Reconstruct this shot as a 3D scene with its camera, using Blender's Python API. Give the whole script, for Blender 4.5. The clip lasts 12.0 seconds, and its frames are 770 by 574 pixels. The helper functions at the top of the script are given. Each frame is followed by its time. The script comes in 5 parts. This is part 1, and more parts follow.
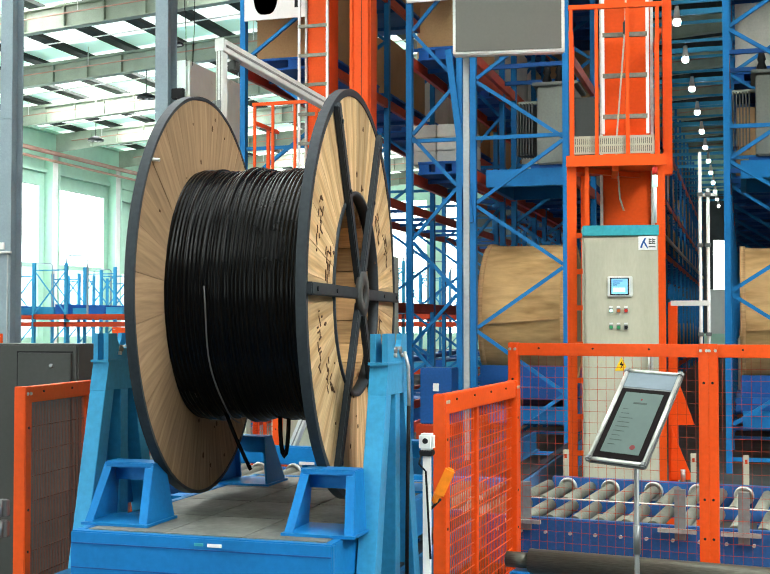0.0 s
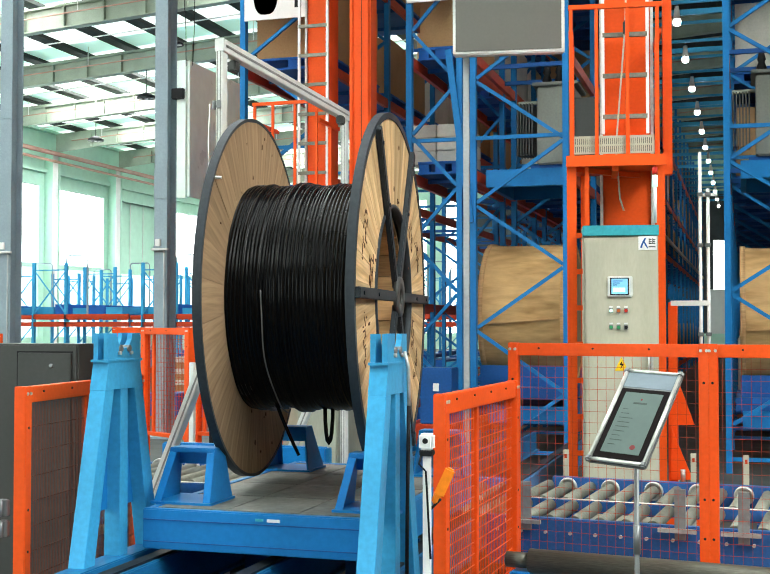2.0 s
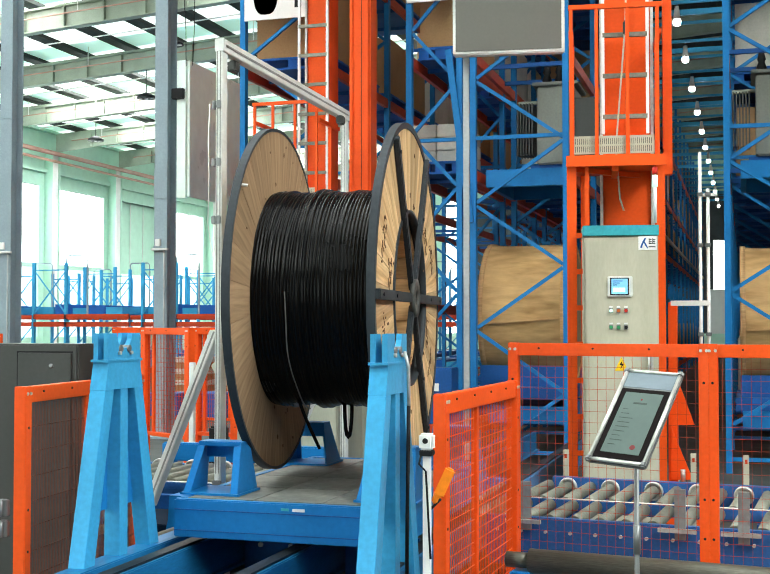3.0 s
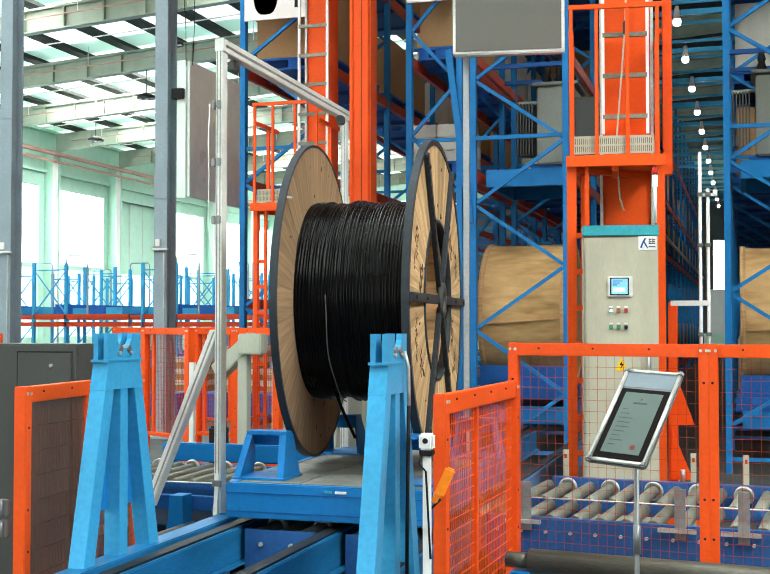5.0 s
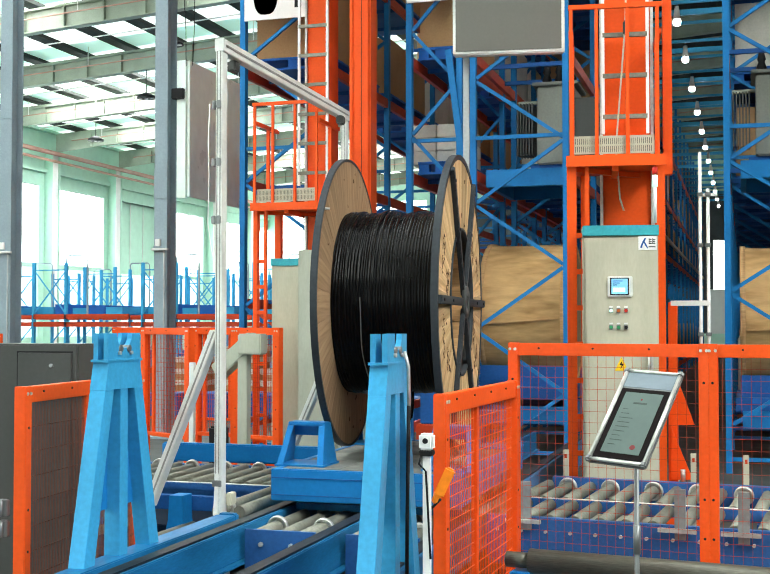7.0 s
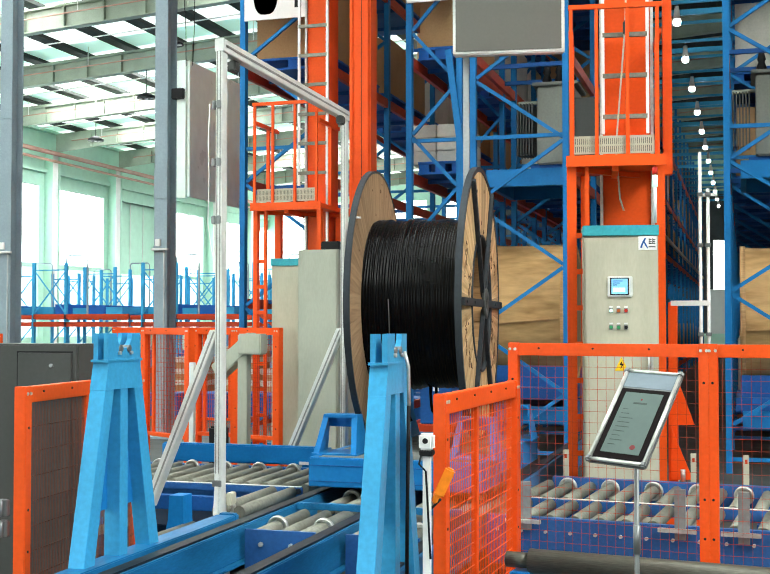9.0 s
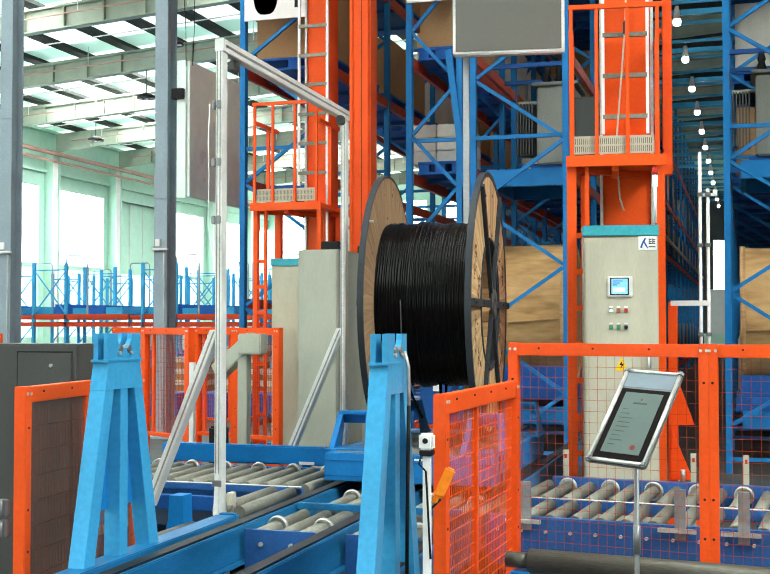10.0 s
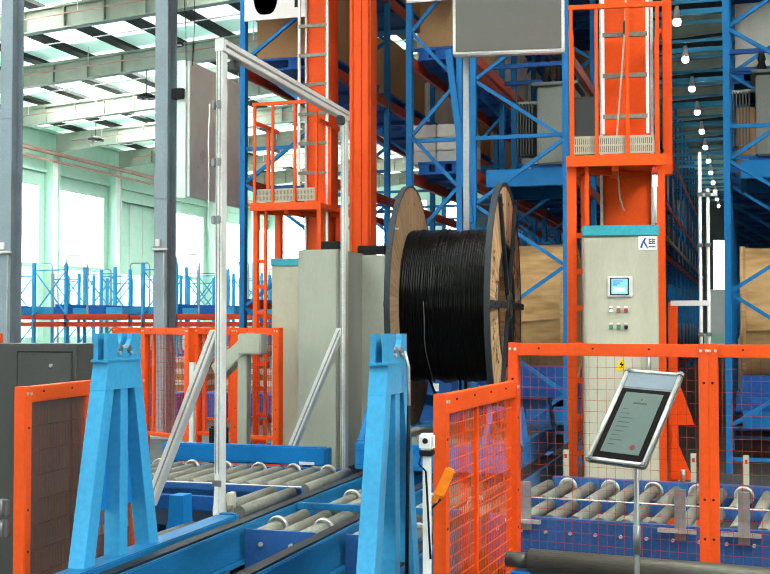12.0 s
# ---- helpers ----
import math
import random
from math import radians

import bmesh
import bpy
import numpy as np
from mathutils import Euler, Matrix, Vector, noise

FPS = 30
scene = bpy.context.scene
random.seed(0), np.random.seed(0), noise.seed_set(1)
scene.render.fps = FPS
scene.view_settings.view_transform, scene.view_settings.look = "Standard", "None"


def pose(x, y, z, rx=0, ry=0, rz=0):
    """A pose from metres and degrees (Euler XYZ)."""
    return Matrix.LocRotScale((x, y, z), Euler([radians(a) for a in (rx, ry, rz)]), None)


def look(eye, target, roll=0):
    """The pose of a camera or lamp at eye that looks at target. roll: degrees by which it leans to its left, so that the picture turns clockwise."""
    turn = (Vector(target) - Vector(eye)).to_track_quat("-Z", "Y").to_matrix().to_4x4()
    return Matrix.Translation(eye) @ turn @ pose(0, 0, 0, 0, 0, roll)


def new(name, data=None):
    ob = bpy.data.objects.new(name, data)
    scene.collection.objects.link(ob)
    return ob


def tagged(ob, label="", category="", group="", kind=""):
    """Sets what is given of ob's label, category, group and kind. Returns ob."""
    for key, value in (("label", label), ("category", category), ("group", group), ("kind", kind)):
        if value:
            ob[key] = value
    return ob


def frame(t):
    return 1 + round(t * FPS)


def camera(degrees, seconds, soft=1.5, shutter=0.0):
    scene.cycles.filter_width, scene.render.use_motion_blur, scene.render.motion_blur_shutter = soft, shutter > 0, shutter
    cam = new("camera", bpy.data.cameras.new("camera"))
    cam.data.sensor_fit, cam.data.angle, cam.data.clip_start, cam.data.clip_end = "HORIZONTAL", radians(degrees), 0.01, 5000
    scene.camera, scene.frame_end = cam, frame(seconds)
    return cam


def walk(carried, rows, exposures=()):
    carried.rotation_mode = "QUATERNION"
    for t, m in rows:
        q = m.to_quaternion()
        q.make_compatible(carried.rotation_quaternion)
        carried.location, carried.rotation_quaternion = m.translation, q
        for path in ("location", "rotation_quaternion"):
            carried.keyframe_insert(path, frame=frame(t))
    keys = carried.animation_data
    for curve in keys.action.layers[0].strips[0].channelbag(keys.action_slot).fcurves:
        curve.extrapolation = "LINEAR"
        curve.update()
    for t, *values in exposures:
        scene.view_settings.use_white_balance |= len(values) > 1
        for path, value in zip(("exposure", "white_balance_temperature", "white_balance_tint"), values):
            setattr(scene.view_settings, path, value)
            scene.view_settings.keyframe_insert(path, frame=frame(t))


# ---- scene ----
cam = camera(36.12, 12.0, soft=1.1)
walk(cam, [(0.0, pose(0, 0, 1.6, 91.766, 0, 16.944)), (12.0, pose(0, 0, 1.6, 91.766, 0, 16.944))])

# ---- world and light ----
SKY = bpy.data.worlds.new("sky")
scene.world = SKY
SKY.use_nodes = True
_n = SKY.node_tree.nodes
_sky = _n.new("ShaderNodeTexSky")
_sky.sky_type = 'NISHITA'
_sky.sun_disc = False
_sky.sun_elevation, _sky.sun_rotation = radians(50), radians(250)
SKY.node_tree.links.new(_sky.outputs[0], _n["Background"].inputs[0])
_n["Background"].inputs[1].default_value = 0.12

scene.view_settings.exposure = 0.63


def lamp(name, kind, power, m, **extra):
    data = bpy.data.lights.new(name, kind)
    data.energy = power
    for key, value in extra.items():
        if key == "color":
            data.color = value
        elif key == "angle":
            data.angle = value
        elif key == "size":
            data.shape = 'RECTANGLE'
            data.size, data.size_y = value
    ob = new(name, data)
    ob.matrix_world = m
    return ob


lamp("sun", 'SUN', 2.0, look((-20, -6, 30), (0, 8, 0)), color=(1, 0.96, 0.9), angle=radians(0.6))
# daylight of the rooflights, set in the plane of the translucent sheets
for ry, rx, power in ((-6, -9, 250), (-6, 5, 1100), (-2, 12, 2800), (3.0, -10, 800), (3.5, 9, 2600), (5.5, -1.5, 750), (8.5, -9, 550), (15, -22, 1300), (14, -11, 700),
                      (27, -22, 1400), (27, -11, 900), (42, -23, 2200), (42, -12, 1300), (56, -20, 2200)):
    rz = 9.3 + 0.07 * (30.0 - abs(rx)) + 0.982
    lamp("rooflight_daylight", 'AREA', power, look((rx, ry, rz), (rx + (0.07 if rx < 0 else -0.07), ry, rz - 1.0)), size=(8, 6), color=(0.97, 1, 0.98))

# ---- materials ----
MATS = {}


def mat(name, col, rough=0.5, metal=0.0, vary=0.12, grain=40.0, bump=0.05, col2=None, stain=0.25, spec=0.14,
        stretch=(1, 1, 1), coat=0.0, rand=0.0, space="Object"):
    """A procedural surface: base colour with fine grain, broad stains, a little relief and roughness change."""
    m = bpy.data.materials.new(name)
    m.use_nodes = True
    nt = m.node_tree
    N, L = nt.nodes, nt.links
    b = N["Principled BSDF"]
    tc = N.new("ShaderNodeTexCoord")
    mp = N.new("ShaderNodeMapping")
    mp.inputs["Scale"].default_value = stretch
    L.new(tc.outputs[space], mp.inputs[0])
    fine, broad = N.new("ShaderNodeTexNoise"), N.new("ShaderNodeTexNoise")
    fine.inputs["Scale"].default_value, fine.inputs["Detail"].default_value = grain, 4
    broad.inputs["Scale"].default_value, broad.inputs["Detail"].default_value = 2.3, 5
    L.new(mp.outputs[0], fine.inputs[0])
    L.new(mp.outputs[0], broad.inputs[0])
    c2 = col2 or tuple(c * (1 - stain * 1.6) for c in col)
    mix1, mix2 = N.new("ShaderNodeMix"), N.new("ShaderNodeMix")
    mix1.data_type = mix2.data_type = 'RGBA'
    ramp = N.new("ShaderNodeMapRange")
    ramp.inputs[1].default_value, ramp.inputs[2].default_value = 0.42, 0.72
    L.new(broad.outputs[0], ramp.inputs[0])
    mul = N.new("ShaderNodeMath")
    mul.operation = 'MULTIPLY'
    mul.inputs[1].default_value = 0.9 if col2 else 0.55
    L.new(ramp.outputs[0], mul.inputs[0])
    L.new(mul.outputs[0], mix1.inputs[0])
    mix1.inputs[6].default_value, mix1.inputs[7].default_value = (*col, 1), (*c2, 1)
    mix2.blend_type = 'MULTIPLY'
    mix2.inputs[0].default_value = 1
    fr = N.new("ShaderNodeMapRange")
    fr.inputs[1].default_value, fr.inputs[2].default_value = 0.3, 0.7
    fr.inputs[3].default_value, fr.inputs[4].default_value = 1 - vary, 1 + vary * 0.6
    L.new(fine.outputs[0], fr.inputs[0])
    last = fr.outputs[0]
    if rand:
        oi = N.new("ShaderNodeObjectInfo")
        rr = N.new("ShaderNodeMapRange")
        rr.inputs[3].default_value, rr.inputs[4].default_value = 1 - rand, 1 + rand * 0.5
        L.new(oi.outputs["Random"], rr.inputs[0])
        m2 = N.new("ShaderNodeMath")
        m2.operation = 'MULTIPLY'
        L.new(last, m2.inputs[0])
        L.new(rr.outputs[0], m2.inputs[1])
        last = m2.outputs[0]
    L.new(mix1.outputs[2], mix2.inputs[6])
    L.new(last, mix2.inputs[7])
    L.new(mix2.outputs[2], b.inputs["Base Color"])
    rg = N.new("ShaderNodeMapRange")
    rg.inputs[3].default_value, rg.inputs[4].default_value = max(0.05, rough - 0.1), min(1, rough + 0.12)
    L.new(broad.outputs[0], rg.inputs[0])
    L.new(rg.outputs[0], b.inputs["Roughness"])
    b.inputs["Metallic"].default_value = metal
    b.inputs["Specular IOR Level"].default_value = spec
    b.inputs["Coat Weight"].default_value = coat
    if bump:
        bp = N.new("ShaderNodeBump")
        bp.inputs["Strength"].default_value, bp.inputs["Distance"].default_value = bump, 0.004
        L.new(fine.outputs[0], bp.inputs["Height"])
        L.new(bp.outputs[0], b.inputs["Normal"])
    MATS[name] = m
    return m


def glow(name, col, strength):
    m = bpy.data.materials.new(name)
    m.use_nodes = True
    b = m.node_tree.nodes["Principled BSDF"]
    b.inputs["Base Color"].default_value = (*col, 1)
    b.inputs["Emission Color"].default_value = (*col, 1)
    b.inputs["Emission Strength"].default_value = strength
    return m


BLUE = mat("blue_paint", (0.01, 0.18, 0.47), 0.38, vary=0.08, stain=0.2, bump=0.03)
SKYBLUE = mat("light_blue_paint", (0.045, 0.335, 0.6), 0.36, vary=0.1, stain=0.25, bump=0.03)
RAILBLUE = mat("scuffed_rail_blue_paint", (0.015, 0.155, 0.345), 0.38, vary=0.15, stain=0.45, stretch=(3, 0.6, 3))
CONVBLUE = mat("conveyor_blue_paint", (0.03, 0.12, 0.34), 0.42, vary=0.12, stain=0.3)
LATCHORANGE = mat("orange_plastic", (0.95, 0.27, 0.02), 0.35)
DEEPBLUE = mat("dark_blue_paint", (0.015, 0.09, 0.3), 0.45, vary=0.1)
RACKBLUE = mat("rack_blue_paint", (0.012, 0.165, 0.42), 0.42, vary=0.08)
ORANGE = mat("orange_paint", (0.82, 0.092, 0.012), 0.42, vary=0.06, stain=0.12, bump=0.03)
REDBEAM = mat("red_orange_beam_paint", (0.5, 0.05, 0.015), 0.45, vary=0.1, stain=0.25)
RIMGREY = mat("dark_grey_rim_paint", (0.035, 0.042, 0.048), 0.5, vary=0.15)
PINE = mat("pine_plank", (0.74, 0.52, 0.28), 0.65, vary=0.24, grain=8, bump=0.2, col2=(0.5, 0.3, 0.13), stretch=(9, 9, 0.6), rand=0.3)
# browner, darker pine, used on the far flange's inner face
PINEIN = mat("dark_pine_plank", (0.34, 0.225, 0.13), 0.7, vary=0.2, grain=7, bump=0.15, col2=(0.22, 0.14, 0.08), stretch=(8, 8, 0.6), rand=0.2)
STAVE = mat("barrel_stave_pine", (0.5, 0.3, 0.14), 0.7, vary=0.2, grain=9, bump=0.15, stretch=(1, 12, 12), rand=0.3)
CABLE = mat("black_cable_sheath", (0.0025, 0.003, 0.0035), 0.24, vary=0.2, grain=60, bump=0.02, spec=0.13)
CORD = mat("grey_cord", (0.12, 0.12, 0.12), 0.7)
ROLLER = mat("dull_zinc_roller", (0.23, 0.232, 0.19), 0.5, metal=0.3, vary=0.18, stain=0.35, rand=0.2)
ZINC = mat("bright_zinc", (0.62, 0.62, 0.58), 0.38, metal=0.7, vary=0.15)
ALU = mat("aluminium_profile", (0.76, 0.77, 0.73), 0.4, metal=0.15, vary=0.06)
DECK = mat("grey_deck_plate", (0.22, 0.225, 0.205), 0.6, vary=0.2, grain=30, col2=(0.12, 0.127, 0.12), rand=0.12)
WEAR = mat("worn_dark_steel", (0.028, 0.034, 0.042), 0.5, metal=0.5, vary=0.25, stain=0.4)
# the stretched stain puts the cabinet's reflections and shadows into its colour
CABINET = mat("beige_cabinet_paint", (0.5, 0.48, 0.37), 0.45, vary=0.05, stain=0.24, bump=0.02, stretch=(1.4, 1.4, 0.45))
GREENGREY = mat("green_grey_cabinet_paint", (0.42, 0.44, 0.36), 0.48, vary=0.05, stain=0.22, stretch=(1.2, 1.2, 0.4))
TANKGREY = mat("dull_transformer_grey", (0.2, 0.21, 0.18), 0.55, vary=0.1, stain=0.25)
TEAL = mat("teal_band_paint", (0.05, 0.36, 0.42), 0.45)
GREYBOX = mat("dark_grey_enamel", (0.065, 0.068, 0.064), 0.42, vary=0.05, stain=0.1)
STEELCOL = mat("blue_grey_column_paint", (0.27, 0.34, 0.38), 0.45, vary=0.08, stain=0.15)
CARD = mat("cardboard", (0.42, 0.25, 0.12), 0.8, vary=0.08, stain=0.2, rand=0.2)
KRAFT = mat("kraft_wrap_paper", (0.52, 0.32, 0.14), 0.65, vary=0.14, col2=(0.3, 0.165, 0.06), bump=0.3, grain=6, stretch=(1, 1, 4))
WHITEWRAP = mat("white_carton", (0.6, 0.58, 0.5), 0.6, vary=0.08, rand=0.15)
PALLETBLUE = mat("blue_plastic_pallet", (0.015, 0.11, 0.4), 0.5, vary=0.1)
CONCRETE = mat("sealed_grey_floor", (0.06, 0.066, 0.062), 0.62, vary=0.12, grain=14, stain=0.3)
GREENWALL = mat("pale_green_wall_sheet", (0.5, 0.76, 0.63), 0.6, vary=0.04, stain=0.08, grain=3)
BEAMGREEN = mat("grey_green_rafter_paint", (0.36, 0.41, 0.33), 0.55, vary=0.08, stain=0.2)
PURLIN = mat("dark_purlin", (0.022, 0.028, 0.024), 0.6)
WHITE = mat("white_enamel", (0.78, 0.78, 0.76), 0.45, vary=0.03, stain=0.06)
BLACK = mat("black_plastic", (0.012, 0.012, 0.013), 0.45)
SCREENGREY = mat("matt_grey_screen", (0.135, 0.13, 0.115), 0.6, vary=0.03, stain=0.05)
BOARD = mat("brushed_steel_board", (0.8, 0.93, 0.86), 0.3, metal=0.0, spec=0.5, vary=0.06, stain=0.06, grain=6)
MESHRED = mat("orange_red_mesh_wire", (0.5, 0.055, 0.015), 0.5)
PIPE = mat("salmon_pipe_paint", (0.52, 0.28, 0.22), 0.5)
HAZARD = mat("warning_yellow", (0.85, 0.55, 0.02), 0.45)
RED = mat("red_plastic", (0.55, 0.03, 0.02), 0.4)
AMBER = mat("amber_plastic", (0.5, 0.12, 0.03), 0.4)
GREENLED = mat("green_plastic", (0.05, 0.3, 0.12), 0.4)
DARKOIL = mat("oily_steel_shaft", (0.1, 0.098, 0.078), 0.4, metal=0.5, vary=0.3, stain=0.4, stretch=(0.6, 6, 6))
PLAINWALL = mat("grey_sheet_wall", (0.07, 0.08, 0.085), 0.6, vary=0.05)
# roof over the racks: its gloom is put into this near-black colour
SHADELINING = mat("shaded_roof_lining", (0.02, 0.027, 0.032), 0.7, vary=0.05)
MESHBROWN = mat("brown_mesh_wire", (0.16, 0.055, 0.035), 0.6)
DULLALU = mat("satin_frame_aluminium", (0.2, 0.21, 0.21), 0.35, metal=0.45, vary=0.06)
PALEPOLE = mat("pale_grey_pole_paint", (0.4, 0.43, 0.44), 0.5)
FAINTINK = mat("faint_print", (0.05, 0.065, 0.06), 0.6)
SEALRED = mat("faded_seal_red", (0.16, 0.03, 0.03), 0.5)
STRAPGREY = mat("grey_strap", (0.25, 0.25, 0.25), 0.5)
# near-black navy: the shade under the rollers is put into this colour
PIT = mat("shaded_tray_navy", (0.006, 0.02, 0.05), 0.6)
STAIN = mat("dark_wood_stain", (0.1, 0.05, 0.022), 0.75)
# slots are surface strips, the shade inside them put into this grey
GROOVE = mat("shaded_profile_slot", (0.3, 0.3, 0.28), 0.5, metal=0.2)
SKYGLOW = glow("overcast_daylight", (0.91, 1.0, 0.965), 3.4)
HAZEGLOW = glow("pale_haze_glow", (0.8, 0.97, 1.0), 0.75)
ROOFGLOW = glow("rooflight_sheet", (0.9, 1.0, 0.94), 0.72)
# the lining glows a little in place of light falling on it
LININGGLOW = glow("glowing_green_lining", (0.55, 0.9, 0.72), 0.34)
LAMPGLOW = glow("lamp_glow", (0.95, 0.98, 1.0), 40.0)
LCD = glow("lcd_screen", (0.2, 0.52, 0.8), 0.25)
LITWHITE = glow("lit_button", (0.6, 1.0, 0.8), 0.5)

# ---- mesh helpers ----


def box(bm, x0, x1, y0, y1, z0, z1):
    v = [bm.verts.new(p) for p in ((x0, y0, z0), (x1, y0, z0), (x1, y1, z0), (x0, y1, z0),
                                   (x0, y0, z1), (x1, y0, z1), (x1, y1, z1), (x0, y1, z1))]
    for f in ((3, 2, 1, 0), (4, 5, 6, 7), (0, 1, 5, 4), (1, 2, 6, 5), (2, 3, 7, 6), (3, 0, 4, 7)):
        bm.faces.new([v[i] for i in f])
    return bm


def B(x0, x1, y0, y1, z0, z1, bev=0.0):
    bm = bmesh.new()
    box(bm, x0, x1, y0, y1, z0, z1)
    if bev:
        bmesh.ops.bevel(bm, geom=bm.edges[:], offset=bev, segments=2, affect='EDGES')
    return bm


def bar(bm, a, b, w, d, up=(0, 0, 1)):
    """A straight bar from a to b: w across, d along the other way."""
    a, b = Vector(a), Vector(b)
    t = (b - a).normalized()
    u = Vector(up)
    if abs(t.dot(u)) > 0.98:
        u = Vector((0, 1, 0))
    s = t.cross(u).normalized()
    u = s.cross(t)
    q = []
    for p in (a, b):
        q += [bm.verts.new(p + s * i * w / 2 + u * j * d / 2) for i, j in ((-1, -1), (1, -1), (1, 1), (-1, 1))]
    for f in ((3, 2, 1, 0), (4, 5, 6, 7), (0, 1, 5, 4), (1, 2, 6, 5), (2, 3, 7, 6), (3, 0, 4, 7)):
        bm.faces.new([q[i] for i in f])
    return bm


def BAR(a, b, w, d, up=(0, 0, 1), bev=0.0):
    bm = bar(bmesh.new(), a, b, w, d, up)
    if bev:
        bmesh.ops.bevel(bm, geom=bm.edges[:], offset=bev, segments=2, affect='EDGES')
    return bm


def tube(bm, a, b, r, n=16, r2=None):
    a, b = Vector(a), Vector(b)
    t = (b - a).normalized()
    u = Vector((0, 0, 1)) if abs(t.z) < 0.9 else Vector((1, 0, 0))
    s = t.cross(u).normalized()
    u = s.cross(t)
    r2 = r if r2 is None else r2
    r1s = []
    for p, rr in ((a, r), (b, r2)):
        r1s.append([bm.verts.new(p + (s * math.cos(k * math.tau / n) + u * math.sin(k * math.tau / n)) * rr) for k in range(n)])
    for k in range(n):
        f = bm.faces.new((r1s[0][k], r1s[0][(k + 1) % n], r1s[1][(k + 1) % n], r1s[1][k]))
        f.smooth = True
    bm.faces.new(r1s[0][::-1])
    bm.faces.new(r1s[1])
    return bm


def TUBE(a, b, r, n=16, r2=None):
    return tube(bmesh.new(), a, b, r, n, r2)


def lathe_x(bm, profile, n=64, closed=True):
    """Turns a profile of (x, r) about the x axis."""
    rings = [[bm.verts.new((x, r * math.cos(k * math.tau / n), r * math.sin(k * math.tau / n))) for k in range(n)] for x, r in profile]
    m = len(rings)
    for i in range(m if closed else m - 1):
        p, q = rings[i], rings[(i + 1) % m]
        for k in range(n):
            f = bm.faces.new((p[k], p[(k + 1) % n], q[(k + 1) % n], q[k]))
            f.smooth = True
    return bm


def prism(bm, pts, axis, a, b):
    """A flat outline of points, pushed from a to b along an axis (0: x, 1: y, 2: z)."""
    def put(p, c):
        q = list(p)
        q.insert(axis, c)
        return bm.verts.new(q)
    lo, hi = [put(p, a) for p in pts], [put(p, b) for p in pts]
    n = len(pts)
    for k in range(n):
        bm.faces.new((lo[k], lo[(k + 1) % n], hi[(k + 1) % n], hi[k]))
    bm.faces.new(lo[::-1])
    bm.faces.new(hi)
    return bm


def wire(bm, pts, r, n=6):
    """One bent round wire along the points."""
    pts = [Vector(p) for p in pts]
    rings = []
    side = None
    for i, p in enumerate(pts):
        t = (pts[min(i + 1, len(pts) - 1)] - pts[max(i - 1, 0)]).normalized()
        if side is None:
            side = t.orthogonal().normalized()
        side = (side - t * side.dot(t)).normalized()
        up = t.cross(side)
        rings.append([bm.verts.new(p + (side * math.cos(k * math.tau / n) + up * math.sin(k * math.tau / n)) * r) for k in range(n)])
    for p, q in zip(rings, rings[1:]):
        for k in range(n):
            bm.faces.new((p[k], p[(k + 1) % n], q[(k + 1) % n], q[k])).smooth = True
    bm.faces.new(rings[0][::-1])
    bm.faces.new(rings[-1])
    return bm


def finish(bm, name, material):
    bmesh.ops.recalc_face_normals(bm, faces=bm.faces[:])
    me = bpy.data.meshes.new(name)
    bm.to_mesh(me)
    bm.free()
    me.materials.append(material)
    return me


def part(name, bm, material, parent=None, label="", at=None):
    me = bm if isinstance(bm, bpy.types.Mesh) else finish(bm, name, material)
    ob = new(name, me)
    ob.parent = parent
    if at is not None:
        ob.matrix_basis = at
    if label:
        tagged(ob, label)
    return ob


def thing(name, label, category, at=None, group="", kind=""):
    ob = new(name)
    ob.empty_display_size = 0.1
    if at is not None:
        ob.matrix_basis = at
    return tagged(ob, label, category, group, kind)


def solid(name, bm, material, label, category, group="", kind="", at=None):
    return tagged(part(name, bm, material, None, label, at), label, category, group, kind)


# ---- the hall ----
HX0, HX1, HY0, HY1 = -30.0, 24.0, -14.0, 72.0
EAVE, PITCH, RIDGE = 9.3, 0.07, 0.0


def rafter_z(x):
    return EAVE + PITCH * (30.0 - abs(x))


solid("floor", B(HX0 - 0.3, HX1 + 0.3, HY0 - 0.3, HY1 + 0.3, -0.2, 0.0), CONCRETE, "sealed grey concrete hall floor", "floor", kind="structure")

BAYS = [46.2 + 5.55 * k for k in range(-11, 6)]


